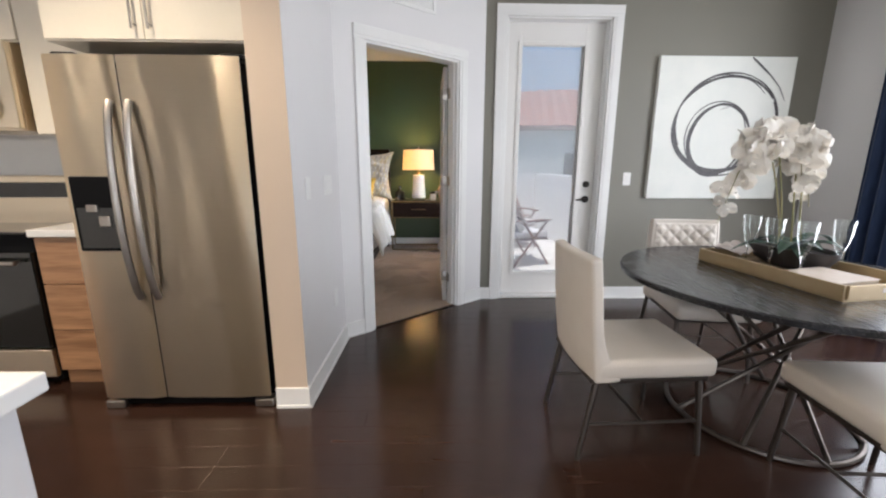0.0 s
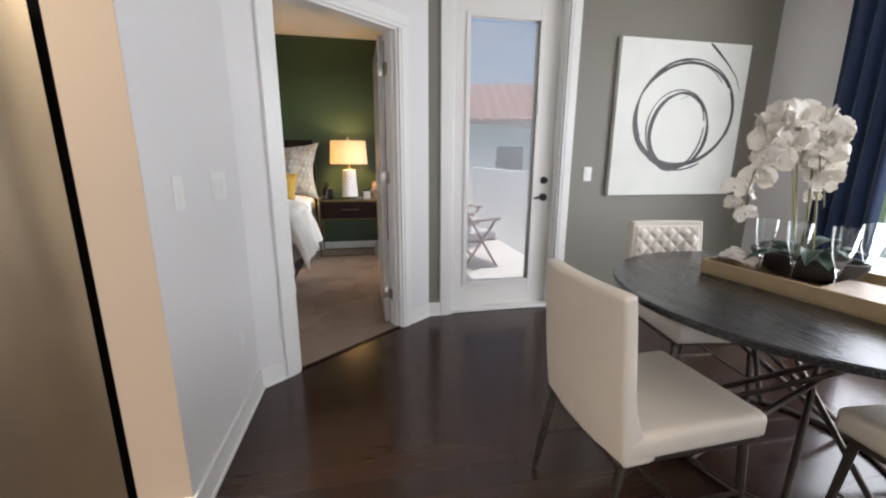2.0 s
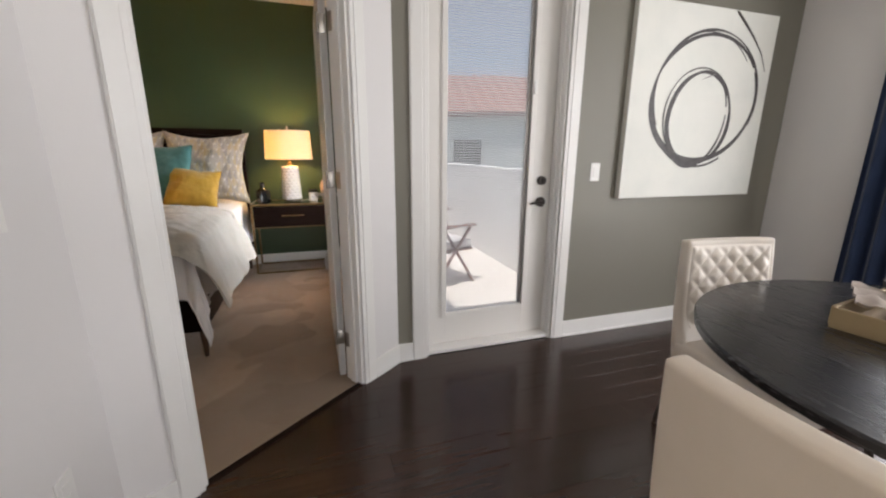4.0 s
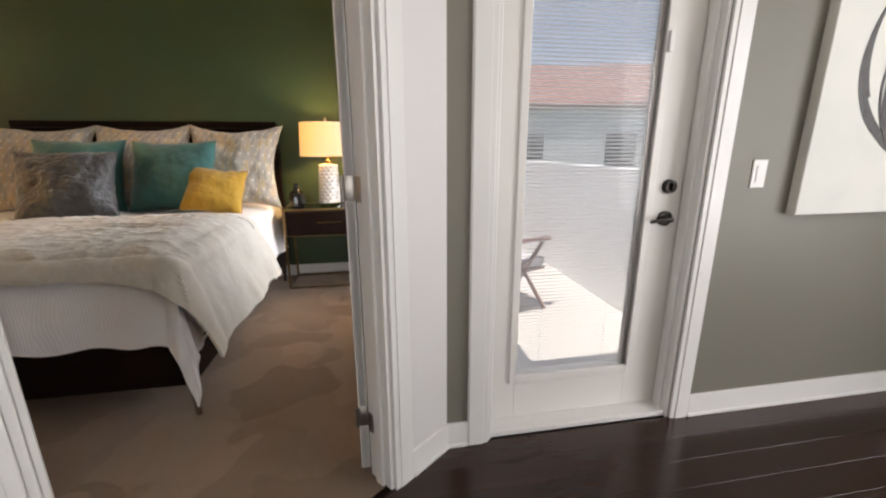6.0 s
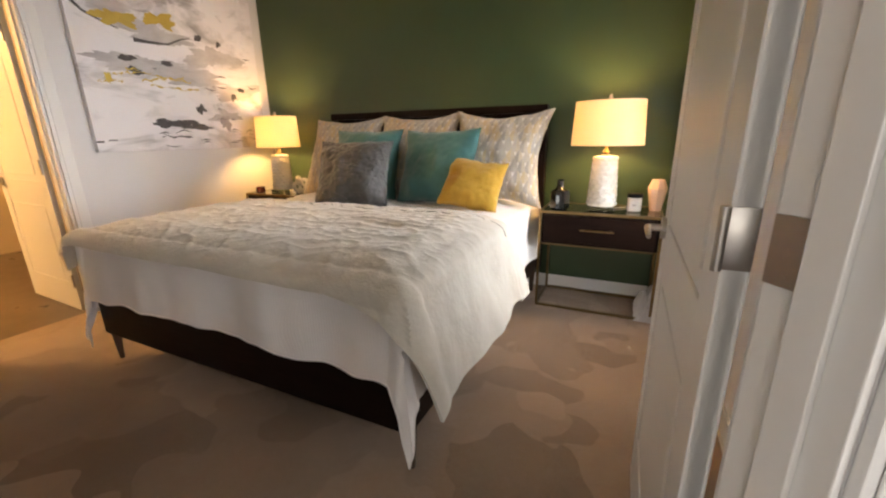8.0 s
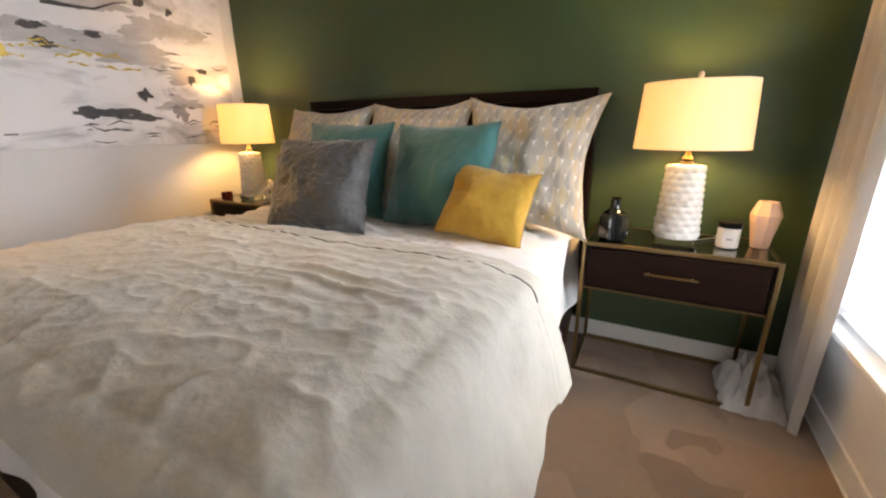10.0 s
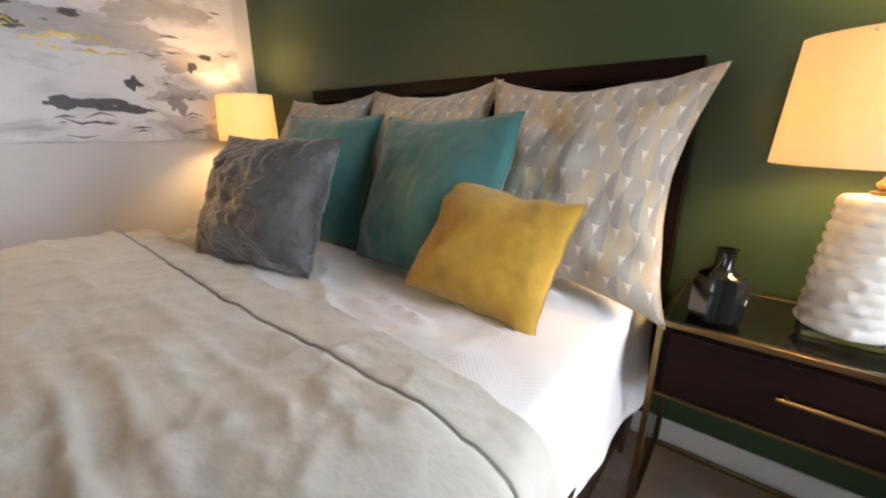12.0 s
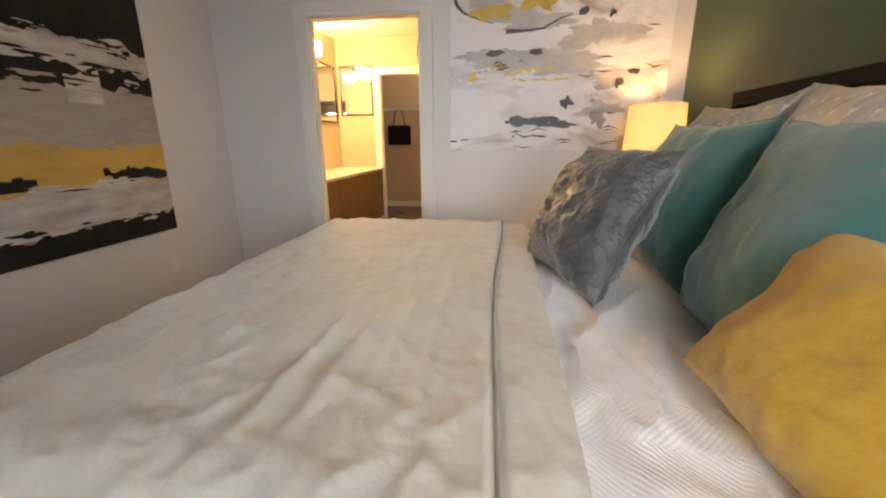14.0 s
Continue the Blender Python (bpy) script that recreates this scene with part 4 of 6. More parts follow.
mw = thing("microwave", pose(-2.50, 2.2, 1.44), "stainless steel over-range microwave", "microwave")
part("body", B(-0.375, 0.375, 0.02, 0.37, 0, 0.435, bevel=0.006), M_STEEL, mw)
part("door", B(-0.375, 0.375, -0.01, 0.019, 0.01, 0.43, bevel=0.006), M_STEEL, mw)
part("door_glass", B(-0.33, 0.2, -0.013, -0.0105, 0.06, 0.38), M_BLACKGLASS, mw)
part("handle", tube(bmesh.new(), [(0.27, -0.012, 0.05), (0.27, -0.04, 0.08), (0.27, -0.04, 0.35), (0.27, -0.012, 0.38)], 0.010, 8), M_NICKEL, mw, smooth=True)
tagged(part("backsplash", B(-3.6, -1.76, 2.572, 2.579, 0.925, 1.42), M_QUARTZ), "white kitchen backsplash", "backsplash", kind="structure")
isl = thing("kitchen_island", pose(0, 0, 0), "white panelled kitchen island", "kitchen island")
part("body", B(-1.75, -0.745, -1.6, 0.655, 0.02, 0.86, bevel=0.004), M_MARBLE, isl)
part("kick_board", B(-1.74, -0.735, -1.59, 0.665, 0.0, 0.09, bevel=0.003), M_TRIM, isl)
tagged(part("island_worktop", B(-1.85, -0.72, -1.7, 0.695, 0.86, 0.90, bevel=0.005), M_QUARTZ), "white quartz island worktop", "worktop")


# unseen fixture and lamp, added because the kitchen light is warm
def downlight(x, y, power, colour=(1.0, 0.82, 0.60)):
    th = thing("recessed_downlight", pose(x, y, CEIL), "white recessed ceiling downlight, unseen, added for the warm kitchen light", "ceiling light", "kitchen downlights")
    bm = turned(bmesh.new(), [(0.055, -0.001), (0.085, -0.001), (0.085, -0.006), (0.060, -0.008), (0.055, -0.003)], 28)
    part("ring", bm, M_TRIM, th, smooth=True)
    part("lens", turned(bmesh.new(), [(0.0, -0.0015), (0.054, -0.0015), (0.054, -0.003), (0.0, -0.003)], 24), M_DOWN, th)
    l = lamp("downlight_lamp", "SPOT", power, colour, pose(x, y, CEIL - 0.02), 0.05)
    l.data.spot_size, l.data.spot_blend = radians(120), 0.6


# assumed positions; the last two are added to brighten the refrigerator's reflection
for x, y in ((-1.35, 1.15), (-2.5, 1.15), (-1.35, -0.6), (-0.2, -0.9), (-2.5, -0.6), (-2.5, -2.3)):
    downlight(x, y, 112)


# ---- dining ----
def dining_table():
    th = thing("dining_table", pose(1.713, 1.843, 0), "round charcoal wood dining table on a bronze rod pedestal", "table")
    part("tabletop", turned(bmesh.new(), [(0.0, 0.715), (0.70, 0.715), (0.716, 0.722), (0.718, 0.744), (0.712, 0.75), (0.0, 0.75)], 96), M_TABLE, th, smooth=True)
    ring = [(0.41 * math.cos(t), 0.41 * math.sin(t), 0.014) for t in np.linspace(0, 2 * math.pi, 56, endpoint=False)]
    part("base_ring", tube(bmesh.new(), ring, 0.013, 8, closed=True), M_LEG, th, smooth=True)
    for i in range(8):
        a0, a1 = 2 * math.pi * i / 8, 2 * math.pi * (i / 8 + 0.43)
        p0, p1 = (0.41 * math.cos(a0), 0.41 * math.sin(a0), 0.02), (0.44 * math.cos(a1), 0.44 * math.sin(a1), 0.712)
        part("rod", tube(bmesh.new(), [p0, p1], 0.012, 8), M_LEG, th, smooth=True)
    ring = [(0.44 * math.cos(t), 0.44 * math.sin(t), 0.704) for t in np.linspace(0, 2 * math.pi, 48, endpoint=False)]
    part("top_ring", tube(bmesh.new(), ring, 0.010, 8, closed=True), M_LEG, th, smooth=True)


dining_table()


def dining_chair(m, label):
    """Faces +x; back at x = 0."""
    th = thing("dining_chair", m, label, "chair", "chairs round the dining table")
    hw = 0.235

    def back(u, v):
        y = (u - 0.5) * 2 * (hw - 0.012 * v ** 3)
        x = -0.055 - 0.035 * v ** 1.4 + 0.02 * (2 * u - 1) ** 2 + 0.02 * (1 - v) ** 4
        return (x, y, 0.372 + 0.538 * v)
    bm = grid_mesh(bmesh.new(), back, 14, 22)
    bmesh.ops.recalc_face_normals(bm, faces=bm.faces)
    bmesh.ops.solidify(bm, geom=bm.faces[:], thickness=0.05)
    es = [e_ for e_ in bm.edges if len(e_.link_faces) == 2 and e_.calc_face_angle(0) > 1.0]
    bmesh.ops.bevel(bm, geom=es, offset=0.014, segments=3, affect="EDGES", profile=0.6)
    for v in bm.verts:
        q = (v.co.z - 0.372) / 0.538
        if v.co.x > back(v.co.y / 2 / hw + 0.5, q)[0] + 0.012 and q < 0.5:
            v.co.x += 0.075 * (1 - max(q, 0) / 0.5) ** 2.2
    lift = max(v.co.x - back(v.co.y / 2 / hw + 0.5, (v.co.z - 0.372) / 0.538)[0] for v in bm.verts if 0.55 < v.co.z < 0.75)
    b = part("backrest", bm, M_CREAM, th, smooth=True)
    # quilted inner face
    def quilt(u, v):
        p = back(0.06 + 0.88 * u, 0.22 + 0.74 * v)
        a_, c_ = (u + v) * 4.5, (u - v) * 4.5
        q = min(abs(a_ - round(a_)), abs(c_ - round(c_))) * 2
        edge = min(u, 1 - u, v, 1 - v) * 12
        return (p[0] + lift + 0.018 * min(q, 0.6) ** 0.6 * min(edge, 1) + (-0.004 if edge < 0.05 else 0), p[1], p[2])
    part("quilted_panel", grid_mesh(bmesh.new(), quilt, 56, 56), M_CREAM, b, "diamond quilted inner back", smooth=True)

    def seat(bm):
        box(bm, -0.02, 0.52, -hw, hw, 0.385, 0.475, 0.028, 4)
        for v in bm.verts:
            if v.co.z > 0.44:
                v.co.z += 0.010 * (1 - ((v.co.x - 0.25) / 0.28) ** 2)
        return bm
    part("seat", seat(bmesh.new()), M_CREAM, th, smooth=True)
    part("seat_rail", B(-0.03, 0.49, -hw + 0.015, hw - 0.015, 0.366, 0.384, bevel=0.003), M_LEG, th)
    for x, dx in ((0.0, -0.065), (0.46, 0.03)):
        for s in (-1, 1):
            part("leg", tube(bmesh.new(), [(x, s * (hw - 0.03), 0.37), (x + dx, s * (hw - 0.015), 0.0)], [0.015, 0.011], 8), M_LEG, th, smooth=True)
    for s in (-1, 1):
        part("stretcher", tube(bmesh.new(), [(-0.028, s * (hw - 0.022), 0.17), (0.477, s * (hw - 0.022), 0.17)], 0.007, 8), M_LEG, th, smooth=True)
    part("stretcher", tube(bmesh.new(), [(0.22, -hw + 0.022, 0.17), (0.22, hw - 0.022, 0.17)], 0.007, 8), M_LEG, th, smooth=True)
    return th


ch = dining_chair(pose(0.695, 1.725, 0, 0, 0, 2), "cream leather dining chair with thin bronze legs pulled out")
copy_thing(ch, pose(1.735, 2.62, 0, 0, 0, -98))["label"] = "cream quilted dining chair tucked in by the olive wall"
copy_thing(ch, pose(1.68, 0.98, 0, 0, 0, 86))["label"] = "cream leather dining chair pushed under the table"

tray = thing("serving_tray", pose(1.79, 1.83, 0.75, 0, 0, 98), "gold lacquered rectangular serving tray with handle slots", "tray")
TL, TW = 0.36, 0.22
part("tray_base", B(-TL, TL, -TW, TW, 0.0005, 0.010), M_TRAY, tray)
for s in (-1, 1):
    part("tray_side", B(-TL, TL, s * TW - 0.007, s * TW + 0.007, 0.010, 0.068, bevel=0.002), M_TRAY, tray)
    e_ = part("tray_end", B(s * TL - 0.007, s * TL + 0.007, -TW + 0.008, TW - 0.008, 0.010, 0.068, bevel=0.002), M_TRAY, tray)
    part("handle_slot", B(s * (TL + 0.0075) - 0.001, s * (TL + 0.0075) + 0.001, -0.045, 0.045, 0.034, 0.052, bevel=0.0005), M_LABEL, e_, "pale handle slot")
TZ = 0.7605


def flute(x, y):
    th = thing("champagne_glass", pose(x, y, TZ), "empty clear champagne flute on the tray", "glass", "champagne glasses")
    prof = [(0.032, 0.0), (0.032, 0.003), (0.006, 0.008), (0.004, 0.02), (0.004, 0.085), (0.010, 0.105), (0.026, 0.145), (0.036, 0.20), (0.040, 0.265)]
    inner = [(r - 0.0012, z + 0.001) for r, z in reversed(prof[5:])] + [(0.0, 0.108)]
    part("glass", turned(bmesh.new(), prof + inner, 28), M_DRINK, th, smooth=True)
    return th


for x, y in ((1.665, 2.00), (1.69, 1.885), (1.72, 1.745), (1.95, 1.80)):
    flute(x, y)

bowl = thing("planter_bowl", pose(1.88, 1.98, TZ, 0, 0, 98), "low charcoal planter bowl", "planter")
part("bowl", turned(bmesh.new(), [(0.08, 0), (0.125, 0.03), (0.15, 0.085), (0.152, 0.105), (0.142, 0.105), (0.132, 0.085), (0.0, 0.075)], 40, sx=1.45, sy=0.8), M_BOWL, bowl, smooth=True)
orchid = thing("orchid", pose(1.87, 1.99, TZ + 0.07), "white artificial orchids with arching stems in the bowl", "plant")


def leaf(bm, p, ang, ln, w, lift):
    def fn(u, v):
        s = u * ln
        ww = w * math.sin(math.pi * min(1, u * 0.93 + 0.07)) ** 0.7
        z = lift * math.sin(u * 2.0) - 0.25 * u * u * ln + abs(v - 0.5) * ww * 0.5
        x, y = s, (v - 0.5) * 2 * ww
        return (p[0] + x * math.cos(ang) - y * math.sin(ang), p[1] + x * math.sin(ang) + y * math.cos(ang), p[2] + z)
    return thick(grid_mesh(bm, fn, 8, 4), 0.002)


rl = random.Random(5)
for i in range(9):
    a_ = 2 * math.pi * i / 9 + rl.uniform(-0.2, 0.2)
    part("leaf", leaf(bmesh.new(), (rl.uniform(-0.05, 0.05), rl.uniform(-0.05, 0.05), 0.02), a_, rl.uniform(0.16, 0.27), rl.uniform(0.028, 0.042), rl.uniform(0.05, 0.10)), M_LEAFG, orchid, smooth=True)


def bloom_mesh(seed):
    rr = random.Random(seed)
    bm = bmesh.new()
    for k, (ang, ln, w) in enumerate(((90, 0.040, 0.017), (210, 0.042, 0.017), (330, 0.042, 0.017), (2, 0.044, 0.030), (178, 0.044, 0.030))):
        a_ = radians(ang + rr.uniform(-8, 8))
        lift = rr.uniform(0.004, 0.016) if k < 3 else rr.uniform(0.0, 0.012)
        def fn(u, v, a_=a_, ln=ln, w=w, lift=lift, k=k):
            s = u * ln
            ww = w * math.sin(math.pi * min(1.0, 0.08 + u * 0.90)) ** 0.6
            y = (v - 0.5) * 2 * ww
            h = lift * (u ** 2) * (1 if k < 3 else -1) + 0.004 * math.sin(v * 6 + k) * u + 0.0015 * k
            return (s * math.cos(a_) - y * math.sin(a_), s * math.sin(a_) + y * math.cos(a_), h)
        grid_mesh(bm, fn, 5, 5)
    turned(bm, [(0.003, -0.004), (0.008, 0.006), (0.006, 0.014), (0.0, 0.018)], 7)
    me = bpy.data.meshes.new("bloom")
    bmesh.ops.recalc_face_normals(bm, faces=bm.faces)
    bm.to_mesh(me)
    bm.free()
    me.materials.append(M_PETAL)
    me.shade_smooth()
    return me


BLOOMS = [bloom_mesh(s) for s in range(4)]


def stalk(p0, top, tip, seed, count):
    """An arching stem through three points, with blooms along its hanging part."""
    rr = random.Random(seed)
    p0, top, tip = Vector(p0), Vector(top), Vector(tip)
    mid = p0.lerp(top, 0.6) + Vector((0, 0, 0.06))
    pts = []
    for i in range(25):
        t = i / 24
        q = [p0, mid, top, tip]
        pts.append(q[0] * (1 - t) ** 3 + 3 * q[1] * t * (1 - t) ** 2 + 3 * (q[2] + Vector((0, 0, 0.12))) * t * t * (1 - t) + q[3] * t ** 3)
    part("stem", tube(bmesh.new(), pts, [0.005 - 0.003 * i / 24 for i in range(25)], 7), M_STEM, orchid, smooth=True)
    for i in range(count):
        t = 0.42 + 0.58 * (i + 0.5) / count
        p = pts[min(24, int(t * 24))] + Vector((rr.uniform(-0.045, 0.045), rr.uniform(-0.045, 0.045), rr.uniform(-0.035, 0.03)))
        out = Vector((rr.uniform(-1, 0.4), rr.uniform(-1, 0.6), rr.uniform(-0.3, 0.4))).normalized()
        o = new("bloom", BLOOMS[rr.randrange(4)])
        o.parent = orchid
        sc = rr.uniform(1.3, 1.7) * (1.0 if t < 0.88 else 0.7)
        o.matrix_basis = Matrix.Translation(p) @ out.to_track_quat("Z", "Y").to_matrix().to_4x4() @ pose(0, 0, 0, 0, 0, rr.uniform(-40, 40)) @ Matrix.Diagonal((sc, sc, sc, 1))


stalk((-0.03, 0.0, 0), (-0.22, 0.02, 0.74), (-0.41, -0.02, 0.16), 1, 26)
stalk((-0.01, 0.02, 0), (-0.15, 0.04, 0.76), (-0.34, 0.0, 0.38), 2, 16)
stalk((0.02, 0.0, 0), (-0.04, 0.05, 0.74), (0.0, -0.02, 0.30), 3, 30)
stalk((0.04, -0.02, 0), (0.02, 0.07, 0.70), (0.07, 0.0, 0.24), 4, 30)
book = thing("book", pose(1.77, 1.66, TZ, 0, 0, 104), "pale patterned hardcover book lying on the tray", "book")
part("pages", B(-0.105, 0.105, -0.135, 0.135, 0.004, 0.036), M_PAPER, book)
part("cover", B(-0.11, 0.112, -0.14, 0.14, 0.0, 0.004, bevel=0.001), M_BOOK, book)
part("cover", B(-0.11, 0.112, -0.14, 0.14, 0.036, 0.041, bevel=0.001), M_BOOK, book)


def rag(u, v):
    x, y = (u - 0.5) * 0.26, (v - 0.5) * 0.15
    return (x, y, 0.004 + 0.016 * abs(math.sin(u * 9 + 2 * v)) + 0.012 * (nz(u * 4, v * 4, 3) + 0.6))


nap = thing("napkin", pose(1.70, 2.12, TZ + 0.05, 8, 0, 30), "grey woven linen napkin draped over the tray edge", "napkin")
part("cloth", thick(grid_mesh(bmesh.new(), rag, 26, 18), 0.003), M_NAPKIN, nap, smooth=True)


# ---- pictures ----
def canvas(name, m, w, h, material, label):
    th = thing(name, m, label, "painting")
    part("canvas", B(0, w, -0.045, -0.002, 0, h, bevel=0.004), material, th)
    return th


def stroke(th, name, pts, widths, material, y=-0.0462):
    bm = bmesh.new()
    rows = []
    for i, p in enumerate(pts):
        a_, b_ = Vector(pts[max(i - 1, 0)]), Vector(pts[min(i + 1, len(pts) - 1)])
        d = (b_ - a_).normalized()
        n = Vector((-d.y, d.x))
        w = widths[i] if isinstance(widths, list) else widths
        rows.append([bm.verts.new((p[0] + s * n.x * w, y, p[1] + s * n.y * w)) for s in (-1, 1)])
    for r0, r1 in zip(rows, rows[1:]):
        bm.faces.new((r0[0], r1[0], r1[1], r0[1]))
    bmesh.ops.recalc_face_normals(bm, faces=bm.faces)
    bmesh.ops.solidify(bm, geom=bm.faces[:], thickness=0.0008)
    part(name, bm, material, th)


art = canvas("painting", pose(1.965, 3.655, 0.975), 1.20, 1.22, M_CANVAS, "square white canvas with black brushed rings on the olive wall")
rk = random.Random(11)
for cx, cz, rx_, rz_, tilt, w0, a0, a1, seed in ((0.635, 0.655, 0.465, 0.40, 12, 0.015, 20, 375, 1), (0.65, 0.665, 0.46, 0.42, 6, 0.008, -30, 200, 2), (0.62, 0.64, 0.44, 0.43, 0, 0.005, 40, 300, 3),
                                          (0.60, 0.525, 0.275, 0.30, -10, 0.014, 0, 360, 4), (0.585, 0.52, 0.245, 0.315, -16, 0.009, 30, 380, 5), (0.585, 0.54, 0.295, 0.31, -6, 0.005, 60, 330, 6)):
    pts, ws = [], []
    for i in range(73):
        t = radians(a0 + (a1 - a0) * i / 72)
        x, z = rx_ * math.cos(t), rz_ * math.sin(t)
        c_, s_ = math.cos(radians(tilt)), math.sin(radians(tilt))
        pts.append((cx + x * c_ - z * s_, cz + x * s_ + z * c_))
        ws.append(max(0.0015, w0 * (0.75 + 0.75 * nz(math.cos(t) * 1.3, math.sin(t) * 1.3, seed) + 0.5 * max(0, -math.sin(t + 0.6)))))
    stroke(art, "brush_ring", pts, ws, M_INK, -0.0462 - 0.0003 * seed)
stroke(art, "brush_mark", [(0.80, 1.21), (0.88, 1.15), (0.98, 1.07), (1.08, 0.97), (1.14, 0.86)], [0.007, 0.009, 0.006, 0.004, 0.002], M_INK, -0.049)
stroke(art, "brush_mark", [(0.58, 0.78), (0.64, 0.80), (0.69, 0.82)], [0.002, 0.004, 0.002], M_INKGREY, -0.049)

# ink wash canvas in the bedroom
AX = pose(-3.64, 4.615, 1.19, 0, 0, 90)
wash = canvas("painting", AX, 1.53, 1.36, M_INKART, "large abstract ink wash canvas with gold marks")
rk = random.Random(3)


def blot(th, name, cx, cz, w, h, material, seed, y, ragged=0.5, n=44):
    bm = bmesh.new()
    c = bm.verts.new((cx, y, cz))
    ring = []
    for i in range(n):
        t = 2 * math.pi * i / n
        r = 1 + ragged * nz(math.cos(t) * 1.6 + seed, math.sin(t) * 1.6, seed * 3.1) + 0.4 * ragged * nz(math.cos(t) * 6, math.sin(t) * 6, seed)
        ring.append(bm.verts.new((min(max(cx + w * r * math.cos(t), 0.004), th["w"] - 0.004), y, min(max(cz + h * r * math.sin(t), 0.004), th["h"] - 0.004))))
    for i in range(n):
        bm.faces.new((c, ring[i], ring[(i + 1) % n]))
    part(name, bm, material, th)


wash["w"], wash["h"] = 1.53, 1.36
for i, (cx, cz, w, h) in enumerate(((0.62, 0.90, 0.30, 0.07), (1.02, 0.80, 0.24, 0.10), (0.42, 0.66, 0.30, 0.07), (0.80, 0.60, 0.26, 0.06), (0.28, 1.04, 0.16, 0.06), (1.18, 0.50, 0.20, 0.06), (1.10, 0.30, 0.15, 0.05))):
    blot(wash, "ink_wash", cx, cz, w, h, M_WASH, i * 1.9 + 4.4, -0.0455 - 0.0001 * i, 0.8, 90)
stroke(wash, "brush_mark", [(0.03, 1.07), (0.05, 1.01), (0.10, 0.96), (0.20, 0.92), (0.31, 0.885)], [0.012, 0.012, 0.008, 0.006, 0.003], M_INK)
stroke(wash, "brush_mark", [(0.40, 0.83), (0.52, 0.83), (0.66, 0.84), (0.78, 0.90), (0.86, 0.92)], [0.016, 0.010, 0.007, 0.005, 0.002], M_INK)
for i, (cx, cz, w, h) in enumerate(((0.33, 0.69, 0.07, 0.022), (0.62, 0.69, 0.055, 0.020), (0.38, 0.60, 0.05, 0.028), (0.93, 0.94, 0.035, 0.03), (1.12, 0.92, 0.02, 0.03), (1.20, 0.47, 0.03, 0.03), (1.30, 0.545, 0.035, 0.02), (0.86, 0.345, 0.04, 0.035), (1.08, 0.24, 0.05, 0.06), (0.66, 0.22, 0.17, 0.032), (0.52, 0.215, 0.09, 0.03), (0.80, 0.19, 0.12, 0.02))):
    blot(wash, "ink_blot", cx, cz, w, h, M_INK if i != 8 else M_INKGREY, i + 2.3, -0.0462 - 0.0002 * i, 0.7)
for i, (cx, cz, w, h) in enumerate(((0.30, 0.96, 0.16, 0.05), (0.62, 1.01, 0.12, 0.07), (0.17, 0.53, 0.025, 0.03))):
    blot(wash, "gold_mark", cx, cz, w, h, M_GOLDPAINT, i + 31.7, -0.0495 - 0.0002 * i, 0.75)
for i, (x, z, ln, rise) in enumerate(((0.16, 0.56, 0.22, 0.03), (0.30, 0.62, 0.30, -0.06), (0.40, 0.54, 0.34, 0.05), (0.52, 0.58, 0.28, -0.02), (0.10, 0.50, 0.16, 0.02), (0.46, 0.50, 0.40, 0.01))):
    pts = [(x + ln * k / 24, z + rise * k / 24 + 0.022 * nz(k * 0.35, i * 3.7, 1) + 0.010 * nz(k * 0.9, i * 5.1, 2)) for k in range(25)]
    stroke(wash, "gold_mark", pts, [0.001 + 0.009 * max(0, nz(k * 0.4, i * 2.3, 6) + 0.25) for k in range(25)], M_GOLDPAINT, -0.0505 - 0.0001 * i)
for i in range(26):
    x, z = rk.uniform(0.42, 1.40), rk.uniform(0.04, 0.15) if i < 17 else rk.uniform(0.25, 0.9)
    ln, sl_ = rk.uniform(0.03, 0.16), rk.uniform(-0.25, 0.25)
    stroke(wash, "ink_scratch", [(x, z), (x + ln * 0.5, z + ln * sl_), (min(x + ln, 1.52), z + ln * sl_ * 0.4)], [0.001, rk.uniform(0.003, 0.007), 0.001], M_INK, -0.0510)
stroke(wash, "ink_scratch", [(0.0, 0.075), (0.05, 0.075)], 0.006, M_INK)
stroke(wash, "ink_scratch", [(0.08, 0.085), (0.14, 0.087)], 0.004, M_INK)

# dark landscape canvas on the wall behind the kitchen
land = canvas("painting", pose(-1.50, 2.68, 0.68, 0, 0, 180), 1.40, 1.55, M_SAND, "abstract canvas in black, beige and ochre bands")
land["w"], land["h"] = 1.40, 1.55


def band(th, name, z0, z1, amp0, amp1, material, seed, y, x0=0.002, x1=None):
    x1 = x1 or th["w"] - 0.002
    bm = bmesh.new()
    rows = []
    n = 60
    for i in range(n + 1):
        x = x0 + (x1 - x0) * i / n
        e0 = amp0 * (nz(x * 3, seed, 0) + 0.6 * nz(x * 13, seed, 5) + 0.35 * (1 if nz(x * 7, seed, 9) > 0.1 else 0))
        e1 = amp1 * (nz(x * 3, seed + 7, 0) + 0.6 * nz(x * 13, seed + 7, 5) + 0.35 * (1 if nz(x * 7, seed + 3, 9) > 0.1 else 0))
        rows.append((bm.verts.new((x, y, max(0.003, z0 + e0))), bm.verts.new((x, y, min(th["h"] - 0.003, max(z1 + e1, z0 + e0 + 0.002))))))
    for r0, r1 in zip(rows, rows[1:]):
        bm.faces.new((r0[0], r1[0], r1[1], r0[1]))
    part(name, bm, material, th)


band(land, "paint_band", 1.12, 1.56, 0.05, 0.0, M_DARKPAINT, 1, -0.0462)
band(land, "paint_band", 0.98, 1.10, 0.07, 0.05, M_PALE, 2, -0.0465)
